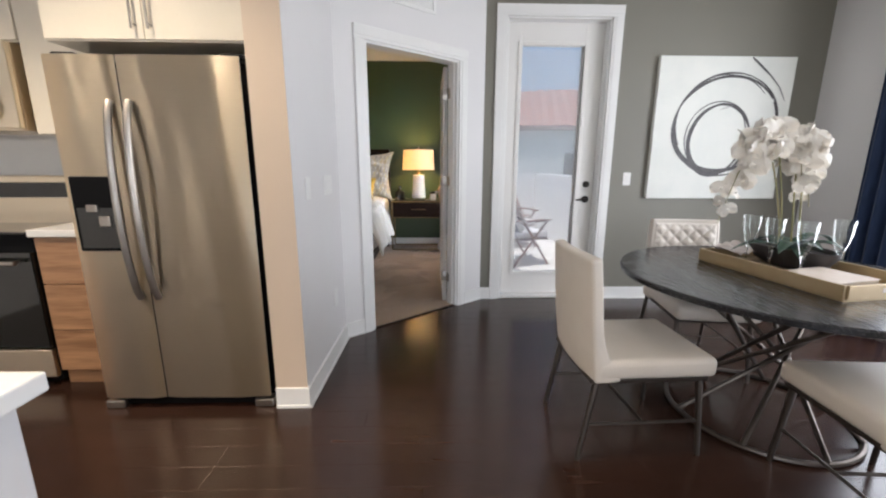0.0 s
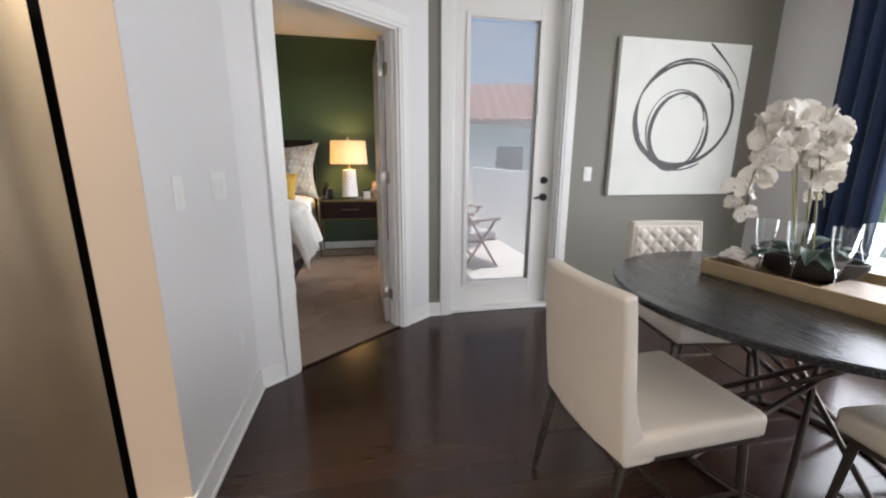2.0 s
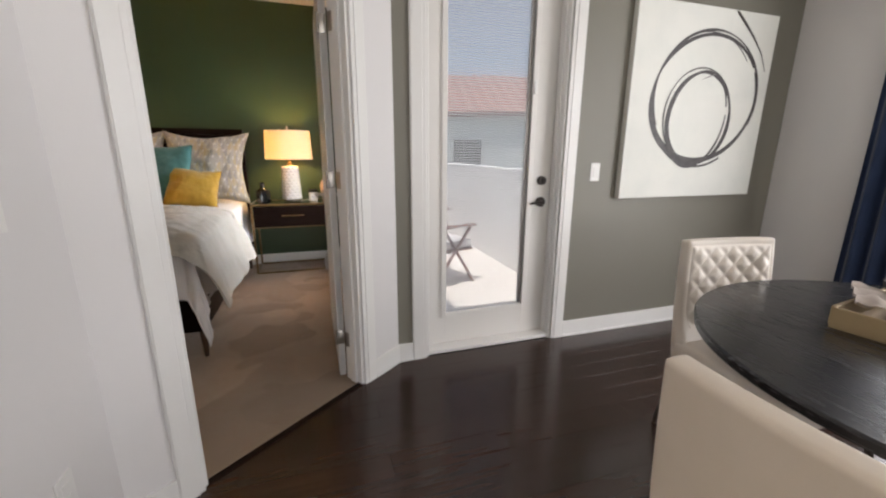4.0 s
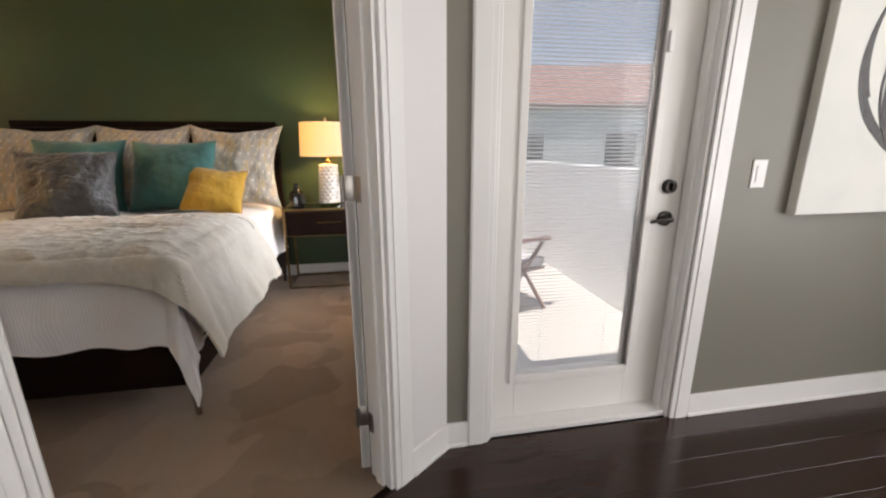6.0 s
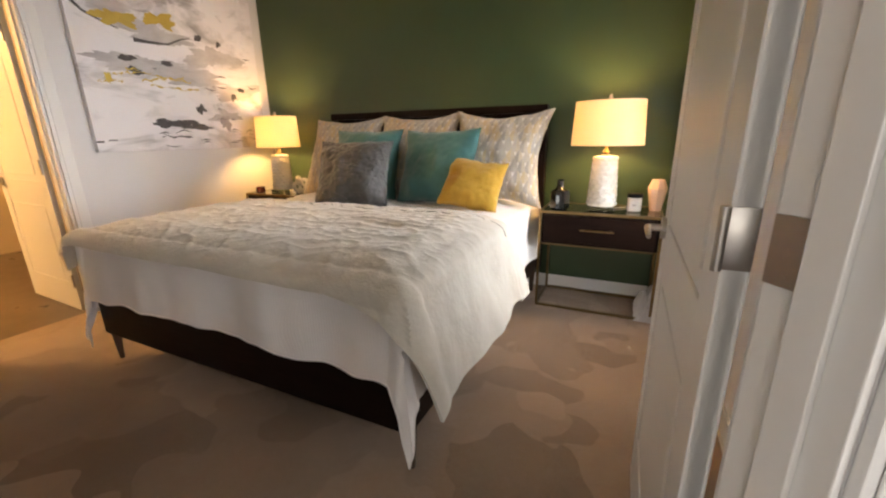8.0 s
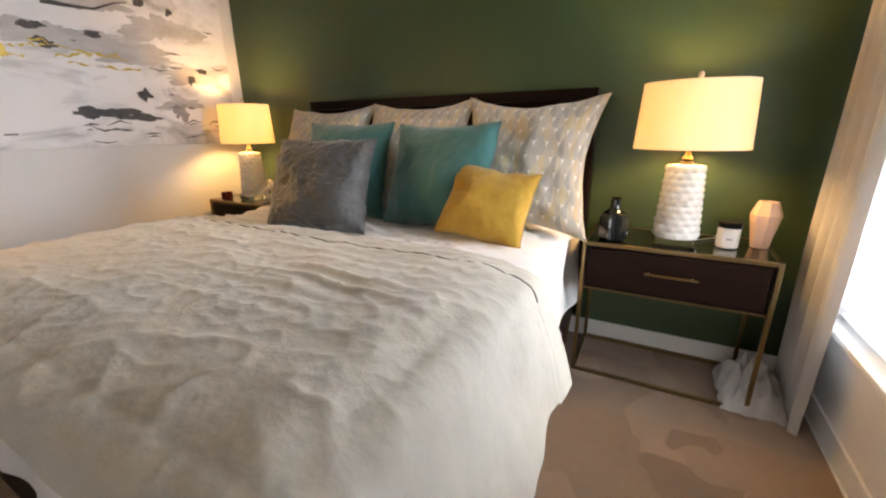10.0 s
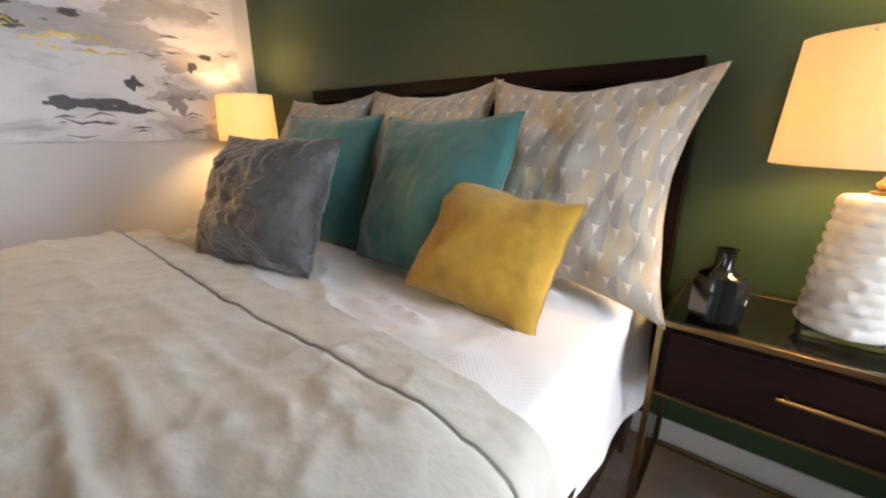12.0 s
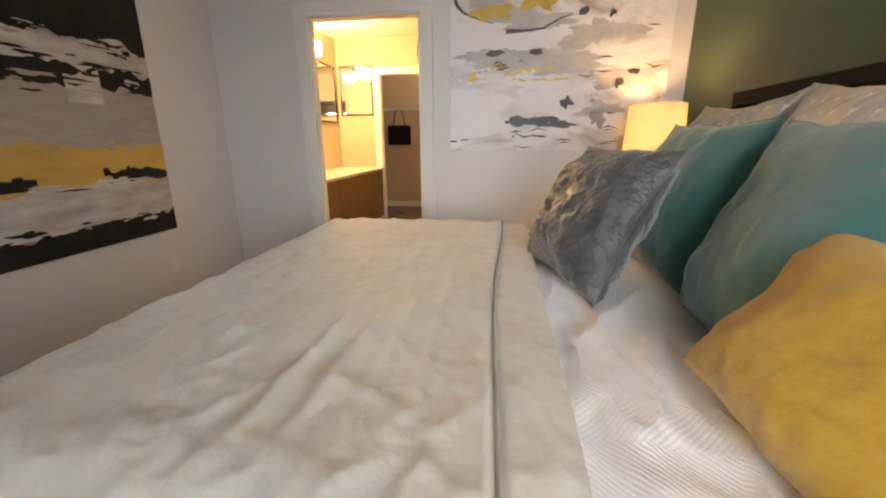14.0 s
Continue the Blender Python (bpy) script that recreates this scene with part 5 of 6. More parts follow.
band(land, "paint_band", 0.88, 0.99, 0.05, 0.06, M_DARKPAINT, 3, -0.0468)
band(land, "paint_band", 0.80, 0.96, 0.01, 0.05, M_PALE, 4, -0.0471, 0.85, 1.05)
band(land, "paint_band", 0.36, 0.58, 0.03, 0.008, M_YELPAINT, 5, -0.0474)
band(land, "paint_band", 0.12, 0.37, 0.02, 0.03, M_PALE, 6, -0.0477)
band(land, "paint_band", 0.36, 0.42, 0.04, 0.05, M_DARKPAINT, 7, -0.0480, 0.95, 1.395)
band(land, "paint_band", 0.36, 0.41, 0.04, 0.04, M_DARKPAINT, 8, -0.0480, 0.3, 0.6)
band(land, "paint_band", 0.0, 0.13, 0.0, 0.05, M_DARKPAINT, 9, -0.0483)


# dry-brush flecks that break the edges of the bands
rb = random.Random(17)
for z, spread_z, mats in ((1.13, 0.06, (M_PALE, M_DARKPAINT)), (1.00, 0.07, (M_DARKPAINT, M_PALE, M_DARKPAINT)), (0.89, 0.04, (M_DARKPAINT, M_SAND)), (0.58, 0.012, (M_SAND, M_YELPAINT)), (0.37, 0.035, (M_DARKPAINT, M_YELPAINT, M_PALE)), (0.14, 0.03, (M_DARKPAINT, M_PALE))):
    for i in range(22):
        blot(land, "brush_fleck", rb.uniform(0.05, 1.35), z + rb.gauss(0, spread_z * 0.6), rb.uniform(0.02, 0.11), rb.uniform(0.004, 0.016), mats[i % len(mats)], rb.uniform(0, 60), -0.0485 - 0.00006 * i, 0.9, 22)


# ---- bedroom: bed ----
BX0, BX1, BY0, BY1 = -2.665, -0.725, 4.06, 6.14
bed = thing("bed", pose(0, 0, 0), "king bed with dark walnut frame and headboard", "bed")
hb = part("headboard", B(-2.69, -0.64, 6.165, 6.195, 0.20, 1.475, bevel=0.004), M_BEDWOOD, bed)
for x0, x1, z0, z1 in ((-2.69, -0.64, 1.43, 1.488), (-2.69, -2.63, 0.2, 1.43), (-0.70, -0.64, 0.2, 1.43)):
    part("headboard_rail", B(x0, x1, 6.135, 6.205, z0, z1, bevel=0.004), M_BEDWOOD, hb)
part("foot_rail", B(-2.72, -0.67, 4.03, 4.065, 0.19, 0.47, bevel=0.005), M_BEDWOOD, bed)
for x0, x1 in ((-2.72, -2.685), (-0.705, -0.67)):
    part("side_rail", B(x0, x1, 4.065, 6.14, 0.19, 0.37, bevel=0.005), M_BEDWOOD, bed)
for x in (-2.70, -0.69):
    for y in (4.07, 6.10):
        part("leg", tube(bmesh.new(), [(x, y, 0.0), (x, y, 0.20)], [0.012, 0.026], 10), M_BEDLEG, bed, smooth=True)
part("slat_base", B(-2.68, -0.71, 4.07, 6.13, 0.30, 0.35), M_BEDWOOD, bed)
mat = thing("mattress", pose(0, 0, 0), "white mattress under the bedding", "mattress")
part("core", B(BX0 + 0.02, BX1 - 0.02, BY0 + 0.03, BY1 - 0.01, 0.352, 0.755, bevel=0.04, seg=4), M_MATT, mat, smooth=True)


def bedding(u0, u1, v0, v1, top, rad, wave, amp, seed, drift=0.0, off=0.0, hem=None):
    """A sheet laid over the mattress: flat on top, rounded over the edges, hanging in folds.
    u0..u1 across and v0..v1 along, in metres of cloth; what goes past an edge hangs down."""
    def fn(u, v):
        x, y = u0 + (u1 - u0) * u, v0 + (v1 - v0) * v
        if hem:
            y += hem(u, v)
        ex = max(0, x - BX1, BX0 - x)
        ey = max(0, BY0 - y)
        sx = 1 if x > BX1 else -1
        cx, cy = min(max(x, BX0), BX1), max(y, BY0)
        e_ = math.hypot(ex, ey)
        w = amp * (nz(x * 3.1, y * 3.1, seed) + 0.55 * nz(x * 8, y * 7, seed + 3) + 0.5 * (1 - abs(nz(x * 2.3 + 3, y * 5, seed + 9)) * 3))
        if e_ < 1e-6:
            near = min(BX1 - x, x - BX0, y - BY0)
            return (x, y, top + w - (rad * 0.35) * math.exp(-max(near, 0) / 0.05))
        dx, dy = sx * ex / e_, -ey / e_
        arc = rad * math.pi / 2
        if e_ < arc:
            t = e_ / rad
            o, dz = rad * math.sin(t), rad * (1 - math.cos(t))
        else:
            o, dz = rad + drift * (e_ - arc), rad + (e_ - arc)
        along = (y if ex > ey else x)
        corner = min(ex, ey) / max(e_, 1e-6)
        f = wave * min(1, e_ / 0.25) * (2.6 * nz(along * 3.4, e_ * 2.5, seed) + 1.0 * nz(along * 8, e_ * 3, seed + 5)) + 0.6 * w * min(1, e_ / 0.08)
        o += off * min(1, e_ / 0.08) + f + 0.05 * corner
        return (cx + dx * o, cy + dy * o, top - rad * 0.35 - dz + w * math.exp(-e_ / 0.08))
    return fn


cov = thing("coverlet", pose(0, 0, 0), "white quilted cotton coverlet hanging to the bed rail", "bedding")
def foot_hem(u, v):
    """Hitched up along the foot, hanging low at the two corners."""
    k = abs(2 * u - 1)
    return (1 - v) ** 2 * (0.105 - 0.145 * max(0.0, (k - 0.60) / 0.40) ** 1.5 + 0.05 * nz(u * 6, 2.0, 1.0) + 0.02 * nz(u * 17, 4.0, 2.0))


spread = bedding(BX0 - 0.44, BX1 + 0.44, BY0 - 0.46, BY1, 0.775, 0.05, 0.017, 0.006, 2.0, 0.06, 0.0, foot_hem)
for ends in ([(0, 1 - i / 60) for i in range(61)], [(i / 90, 0) for i in range(91)], [(1, i / 60) for i in range(61)]):
    part("hem", tube(bmesh.new(), [spread(*q) for q in ends], 0.004, 6), M_SHEET, cov, smooth=True)


def rumpled(u, v):
    """The coverlet with soft rucks where it was pulled up to the cushions."""
    x, y, z = spread(u, v)
    k = max(0, min(1, (y - 4.95) / 0.1)) * max(0, min(1, (-0.80 - x) / 0.1))
    return (x, y, z + k * (0.020 * (1 - abs(nz(x * 2 + y * 7, y * 3 - x * 2, 4))) ** 6 + 0.010 * (1 - abs(nz(x * 4, y * 13, 9))) ** 6 + 0.004 * nz(x * 9, y * 9, 8)))


part("cloth", grid_mesh(bmesh.new(), rumpled, 190, 150), M_QUILT, cov, smooth=True)


duv = thing("duvet", pose(0, 0, 0), "oatmeal plush duvet spread over the bed and hanging down the side", "bedding")
lay = bedding(BX0 - 0.26, BX1 + 0.47, BY0 - 0.185, 5.15, 0.838, 0.085, 0.013, 0.0075, 7.0, 0.35, 0.02,
              lambda u, v: (1 - v) ** 3 * 0.07 * min(1.0, max(0.0, (0.86 - u) / 0.12)))


def duvet_top(u, v):
    """The laid cloth with pulled creases, a stitched seam and a flat flange past it."""
    x, y, z = lay(u, v)
    yc = BY0 - 0.185 + (5.335 - BY0) * v
    seam = 5.02 + 0.012 * math.sin(u * 9)
    g = math.exp(-((yc - seam) / 0.009) ** 2)
    pull = max(0, min(1, (x + 1.95) / 0.6)) * max(0, 1 - abs(yc - 4.70) / 0.34) * max(0, min(1, (-0.74 - x) / 0.12))
    cr = 0.5 + 0.5 * math.sin(yc * 82 + 5 * nz(x * 1.3, yc * 2.0, 3) + 1.6 * nz(x * 6, yc * 3, 12))
    on_top = max(0.0, min(1.0, (z - 0.74) / 0.06))
    crush = (1 - abs(nz(x * 5, yc * 5, 21)) * 2.2) ** 3 * 0.007 + (1 - abs(nz(x * 11 + 2, yc * 10, 5)) * 2.2) ** 3 * 0.005
    z += 0.016 * pull * cr ** 2 * (0.55 + nz(x * 3, yc * 7, 8)) + on_top * max(crush, -0.004) - 0.012 * g - (0.012 if yc > seam else 0)
    return (x, y, z)


part("cloth", thick(grid_mesh(bmesh.new(), duvet_top, 230, 190), 0.016), M_DUVET, duv, smooth=True)
line = []
for i in range(121):
    u = 0.09 + 0.78 * i / 120
    p = duvet_top(u, (5.02 + 0.012 * math.sin(u * 9) - BY0 + 0.185) / (5.335 - BY0))
    line.append((p[0], p[1], p[2] + 0.007))
part("seam", tube(bmesh.new(), line, 0.0035, 5), surf("seam_cord", (0.30, 0.28, 0.24), None, 0.8), duv, "grey stitched seam cord")


def pillow(m, w, h, t, material, label, seed, category="pillow", name="pillow", pinch=0.09, crease=0.010, crush=0.0):
    """Stands on its lower edge at the origin, leaning by m; w across x, h up z, t thick in y."""
    th = thing(name, m, label, category, "pillows on the bed")
    bm = bmesh.new()

    def half(s):
        def fn(u, v):
            a_, b_ = 2 * u - 1, 2 * v - 1
            k = max(0.0, (1 - a_ ** 4) * (1 - b_ ** 4))
            x = w / 2 * a_ * (1 - pinch * (1 - b_ * b_) * abs(a_) ** 3)
            z = h / 2 * b_ * (1 - pinch * (1 - a_ * a_) * abs(b_) ** 3)
            d = t / 2 * k ** 0.5 * (0.55 + 0.45 * (1 - a_ * a_) * (1 - b_ * b_))
            d *= 1.0 + 0.15 * (-b_)
            wr = crease * k ** 0.5 * (nz(a_ * 3, b_ * 3, seed) * 2 + 0.8 * nz(a_ * 9, b_ * 7, seed + 4))
            wr += crush * k ** 0.5 * ((1 - abs(nz(a_ * 5 + b_ * 3, b_ * 8 - a_ * 2, seed))) ** 5 + 0.5 * nz(a_ * 16, b_ * 16, seed))
            bend = 0.02 * nz(a_ * 1.4, b_ * 1.4, seed + 11)
            return (x + 0.008 * nz(b_ * 3, seed, 1), s * (d + wr) + bend, z + h / 2 + 0.010 * nz(a_ * 3, seed, 6))
        return fn
    grid_mesh(bm, half(-1), 48, 48, uv=True)
    bm2 = bmesh.new()
    grid_mesh(bm2, half(1), 48, 48, uv=True)
    me = bpy.data.meshes.new("tmp")
    bm2.to_mesh(me)
    bm2.free()
    bm.from_mesh(me)
    bpy.data.meshes.remove(me)
    bmesh.ops.remove_doubles(bm, verts=bm.verts, dist=0.0008)
    part("cover", bm, material, th, smooth=True)
    seam = []
    for i in range(80):
        q = i / 20
        s_, f_ = int(q), q - int(q)
        u, v = ((f_, 0), (1, f_), (1 - f_, 1), (0, 1 - f_))[s_]
        seam.append(half(-1)(u, v))
    part("piping", tube(bmesh.new(), seam, 0.0028, 5, closed=True), material, th)
    return th


LEAN_E = -25
pillow(pose(-0.945, 5.72, 0.765, LEAN_E, 0, 0), 0.76, 0.76, 0.22, M_PRINT, "large square leaf print sham against the headboard", 3.3, pinch=0.19, crease=0.016)
pillow(pose(-1.66, 5.74, 0.765, LEAN_E, 0, 0), 0.74, 0.755, 0.22, M_PRINT, "large square leaf print sham against the headboard", 8.1, pinch=0.13)
pillow(pose(-2.40, 5.75, 0.765, LEAN_E, 0, 0), 0.76, 0.745, 0.22, M_PRINT, "large square leaf print sham against the headboard", 12.4, pinch=0.13)
pillow(pose(-1.33, 5.54, 0.785, -20, 0, -5), 0.63, 0.565, 0.21, M_TEAL, "teal velvet square cushion", 5.0, "cushion", "cushion", crease=0.006)
pillow(pose(-1.96, 5.56, 0.785, -20, 0, 6), 0.60, 0.58, 0.21, M_TEAL, "teal velvet square cushion", 6.7, "cushion", "cushion", crease=0.006)
pillow(pose(-1.82, 5.22, 0.795, -27, 0, 14), 0.55, 0.50, 0.27, M_GREYFUR, "charcoal crushed velvet cushion leaning forward", 9.9, "cushion", "cushion", 0.06, 0.012, 0.010)
pillow(pose(-1.015, 5.43, 0.788, -30, 9, 6), 0.42, 0.375, 0.17, M_GOLD, "small mustard yellow velvet cushion", 14.2, "cushion", "cushion", crease=0.005)


# ---- nightstands, lamps ----
def nightstand(m, label):
    """Front face at y = 0, width 0.80 along x from 0, height 0.735."""
    th = thing("nightstand", m, label, "nightstand", "bedside nightstands")
    w, d, h, b = 0.80, 0.42, 0.735, 0.018
    for y in (0, d - b):
        for x in (0, w - b):
            part("leg", B(x, x + b, y, y + b, 0.0, h - b, bevel=0.0015), M_BRASS, th)
        part("frame_bar", B(0, w, y, y + b, h - b, h, bevel=0.0015), M_BRASS, th)
        part("floor_bar", B(b, w - b, y, y + b, 0.0, b, bevel=0.0015), M_BRASS, th)
    for x in (0, w - b):
        part("frame_bar", B(x, x + b, b, d - b, h - b, h, bevel=0.0015), M_BRASS, th)
        part("floor_bar", B(x, x + b, b, d - b, 0.0, b, bevel=0.0015), M_BRASS, th)
    part("glass_top", B(b + 0.0005, w - b - 0.0005, b + 0.0005, d - b - 0.0005, h - 0.010, h - 0.002), M_BLACKGLASS, th, "dark mirrored glass top")
    bx = part("drawer_box", B(b + 0.001, w - b - 0.001, 0.012, d - 0.02, 0.495, h - b - 0.001), M_BEDWOOD, th)
    dr = part("drawer_front", B(b + 0.02, w - b - 0.02, -0.004, 0.0115, 0.512, h - b - 0.012, bevel=0.002), M_BEDWOOD, th)
    part("under_rail", B(b, w - b, 0.002, 0.012, 0.485, 0.4945, bevel=0.001), M_BRASS, th)
    bm = tube(bmesh.new(), [(0.29, -0.028, 0.615), (0.51, -0.028, 0.615)], 0.006, 8)
    for x in (0.31, 0.49):
        tube(bm, [(x, -0.028, 0.615), (x, -0.004, 0.615)], 0.005, 8)
    part("drawer_pull", bm, M_BRASS, dr, "brushed brass bar pull", smooth=True)
    return th


ns = nightstand(pose(-0.60, 5.83, 0.008), "dark wood nightstand in a brass frame")
copy_thing(ns, pose(-3.575, 5.78, 0.008))
NZ = 0.744


def table_lamp(m, power):
    th = thing("table_lamp", m, "white scalloped ceramic lamp with lit cream drum shade", "table lamp", "bedside lamps")
    part("acrylic_base", B(-0.085, 0.085, -0.085, 0.085, 0.0, 0.03, bevel=0.003), M_ACRYL, th, "clear acrylic base block")
    prof = []
    for i in range(61):
        z = i / 60
        prof.append((0.100 - 0.020 * z, 0.031 + 0.340 * z))

    def wave(t, z):
        k = (z - 0.031) / 0.340 * 11
        row = math.floor(k)
        return 1 + 0.075 * (abs(math.sin(math.pi * k)) - 0.5) * (0.7 + 0.3 * math.cos(12 * t + math.pi * (row % 2))) + 0.028 * math.cos(12 * t + math.pi * (row % 2))
    part("body", turned(bmesh.new(), prof + [(0.05, 0.375), (0.03, 0.377)], 72, wave=wave), M_CERAMIC, th, smooth=True)
    part("neck", turned(bmesh.new(), [(0.030, 0.377), (0.030, 0.385), (0.016, 0.390), (0.024, 0.403), (0.014, 0.415), (0.010, 0.43), (0.010, 0.50)], 24), M_BRASS, th, smooth=True)
    part("bulb", turned(bmesh.new(), [(0.0, 0.50), (0.016, 0.51), (0.028, 0.54), (0.030, 0.56), (0.022, 0.585), (0.0, 0.595)], 20), M_BULB, th, smooth=True).visible_shadow = False
    bm = bmesh.new()
    rings = []
    n = 64
    for r, z in ((0.238, 0.445), (0.222, 0.735), (0.2195, 0.735), (0.2355, 0.445)):
        rings.append([bm.verts.new((r * math.cos(2 * math.pi * k / n), r * 0.72 * math.sin(2 * math.pi * k / n), z)) for k in range(n)])
    for i in range(4):
        a_, b_ = rings[i], rings[(i + 1) % 4]
        for k in range(n):
            bm.faces.new((a_[k], a_[(k + 1) % n], b_[(k + 1) % n], b_[k]))
    part("shade", bm, M_SHADE, th, "cream linen drum shade", smooth=True)
    bm = tube(bmesh.new(), [(0, 0, 0.50), (0, 0, 0.765)], 0.0035, 8)
    for k in range(3):
        t = 2 * math.pi * k / 3
        tube(bm, [(0, 0, 0.725), (0.226 * math.cos(t), 0.226 * 0.72 * math.sin(t), 0.725)], 0.002, 6)
    part("harp", bm, M_NICKEL, th)
    part("finial", turned(bmesh.new(), [(0.009, 0.745), (0.011, 0.75), (0.011, 0.772), (0.006, 0.778), (0.0, 0.78)], 14), M_NICKEL, th, smooth=True)
    p = m.translation
    lamp("lamp_bulb", "POINT", power, WARM, pose(p.x, p.y, p.z + 0.58), 0.06)


table_lamp(pose(-0.20, 6.02, NZ, 0, 0, 0), 25)
table_lamp(pose(-3.25, 5.98, NZ, 0, 0, 0), 25)

v1 = thing("bottle_vase", pose(-0.478, 5.93, NZ) @ Matrix.Diagonal((1.15, 1.15, 1.15, 1)), "glossy black bottle vase on the nightstand", "vase")
part("vase", turned(bmesh.new(), [(0.045, 0), (0.058, 0.01), (0.058, 0.095), (0.050, 0.118), (0.026, 0.132), (0.020, 0.145), (0.020, 0.178), (0.026, 0.184), (0.018, 0.184), (0.016, 0.15), (0.0, 0.14)], 14, wave=lambda t, z: 1 + 0.03 * math.cos(7 * t)), M_BLACKGLASS, v1, smooth=True)
c1 = thing("candle_jar", pose(0.015, 6.02, NZ), "white candle jar with black lid and paper label", "candle")
part("jar", turned(bmesh.new(), [(0.040, 0), (0.046, 0.006), (0.046, 0.095), (0.0, 0.095)], 28), M_CERAMIC, c1, smooth=True)
part("lid", turned(bmesh.new(), [(0.0, 0.0955), (0.049, 0.0955), (0.049, 0.118), (0.044, 0.122), (0.0, 0.122)], 28), M_BLACK, c1, "black lid", smooth=True)
part("label", B(-0.028, 0.028, -0.0485, -0.0465, 0.02, 0.075), M_LABEL, c1)
part("label_print", B(-0.012, 0.012, -0.0492, -0.0486, 0.043, 0.05), M_INKGREY, c1)
v2 = thing("faceted_vase", pose(0.15, 6.08, NZ), "matte peach faceted vase on the nightstand", "vase")
part("vase", turned(bmesh.new(), [(0.036, 0), (0.062, 0.155), (0.040, 0.215), (0.034, 0.215), (0.030, 0.16), (0.0, 0.15)], 8), M_PEACH, v2)
c2 = thing("candle_jar", pose(-3.42, 5.84, NZ), "small dark red glass candle jar", "candle")
part("jar", turned(bmesh.new(), [(0.036, 0), (0.042, 0.005), (0.042, 0.06), (0.037, 0.06), (0.036, 0.03), (0.0, 0.028)], 24), surf("dark_red_glass", (0.10, 0.012, 0.010), None, 0.1, bump=0), c2, smooth=True)
k1 = thing("knot_ornament", pose(-2.97, 5.94, NZ), "round white sculptural ornament on a base", "ornament")
ring = []
for i in range(90):
    t = 2 * math.pi * i / 90
    r = 0.055 + 0.022 * math.cos(3 * t)
    ring.append((r * math.cos(2 * t), 0.028 * math.sin(3 * t), 0.088 + r * math.sin(2 * t)))
part("knot", tube(bmesh.new(), ring, 0.017, 10, closed=True), M_CERAMIC, k1, smooth=True)
part("foot", turned(bmesh.new(), [(0.04, 0), (0.04, 0.008), (0.012, 0.012), (0.0, 0.012)], 20), M_BRASS, k1, smooth=True)
cord = thing("power_cord", pose(0, 0, 0), "thin white lamp cord on the nightstand", "cord")
part("cord", tube(bmesh.new(), [(-0.12, 6.06, NZ + 0.004), (-0.06, 6.12, NZ + 0.004), (-0.02, 6.16, NZ + 0.004), (0.0, 6.24, NZ + 0.004)], 0.0028, 6), M_TRIM, cord)

# ---- bathroom ----
van = thing("vanity", pose(0, 0, 0), "brown wood bathroom vanity cabinet", "vanity")
part("body", B(-6.69, -4.35, 2.56, 3.10, 0.09, 0.835), M_VANITY, van)
part("kick_board", B(-6.69, -4.36, 2.6, 3.04, 0, 0.09), M_VANITY, van)
for i in range(4):
    x = -6.68 + i * 0.583
    part("cabinet_door", B(x, x + 0.577, 3.10, 3.118, 0.10, 0.825, bevel=0.003), M_VANITY, van)
part("countertop", B(-6.698, -4.33, 2.452, 3.14, 0.837, 0.872, bevel=0.004), M_QUARTZ, van, "white quartz countertop")
fau = thing("faucet", pose(-5.3, 2.60, 0.872), "chrome bathroom faucet on the vanity", "faucet")
part("spout", tube(bmesh.new(), [(0, 0, 0), (0, 0, 0.13), (0, 0.03, 0.17), (0, 0.09, 0.17), (0, 0.12, 0.13)], 0.011, 10), M_NICKEL, fau, smooth=True)
for x in (-0.1, 0.1):
    part("tap_handle", tube(bmesh.new(), [(x, 0, 0), (x, 0, 0.05), (x + 0.04 * (1 if x > 0 else -1), 0, 0.055)], 0.009, 8), M_NICKEL, fau, smooth=True)


def mirror(m, w, h, label):
    th = thing("mirror", m, label, "mirror")
    part("mirror_glass", B(0.02, w - 0.02, -0.012, -0.008, 0.02, h - 0.02), M_MIRROR, th)
    part("backing", B(0.01, w - 0.01, -0.0075, -0.001, 0.01, h - 0.01), M_BLACK, th)
    for x0, x1, z0, z1 in ((0, 0.02, 0, h), (w - 0.02, w, 0, h), (0.02, w - 0.02, 0, 0.02), (0.02, w - 0.02, h - 0.02, h)):
        part("frame", B(x0, x1, -0.022, -0.001, z0, z1, bevel=0.002), M_BLACKMETAL, th)


mirror(pose(-4.4, 2.45, 1.55, 0, 0, 180), 2.2, 0.80, "wide dark framed bathroom mirror over the vanity")
mirror(pose(-6.70, 2.50, 1.66, 0, 0, 90), 0.52, 0.72, "dark framed mirror on the end wall")
vl = thing("vanity_light", pose(-5.5, 2.45, 2.46, 0, 0, 180), "brass vanity light with glowing glass shades", "wall light")
part("bar", B(-0.45, 0.45, -0.04, -0.001, -0.02, 0.02, bevel=0.004), M_BRASS, vl)
for x in (-0.36, 0, 0.36):
    part("glass_shade", turned(bmesh.new(), [(0.03, -0.09), (0.06, -0.08), (0.065, 0.06), (0.045, 0.085), (0.0, 0.09)], 20, centre=(x, -0.10)), M_VLIGHT, vl, smooth=True)
lamp("vanity_lamp", "POINT", 220, (1.0, 0.58, 0.20), pose(-5.4, 2.75, 2.42), 0.12)
# fill light added to brighten the closet, with no fixture of its own
lamp("closet_fill", "POINT", 10, (1.0, 0.75, 0.5), pose(-7.5, 3.6, 2.6), 0.1)
bag = thing("hanging_bag", pose(-8.12, 3.05, 1.20), "black cloth bag hanging in the closet", "bag")
part("bag", B(-0.05, 0.05, -0.22, 0.22, 0.0, 0.36, bevel=0.03, seg=3), M_BLACK, bag, smooth=True)
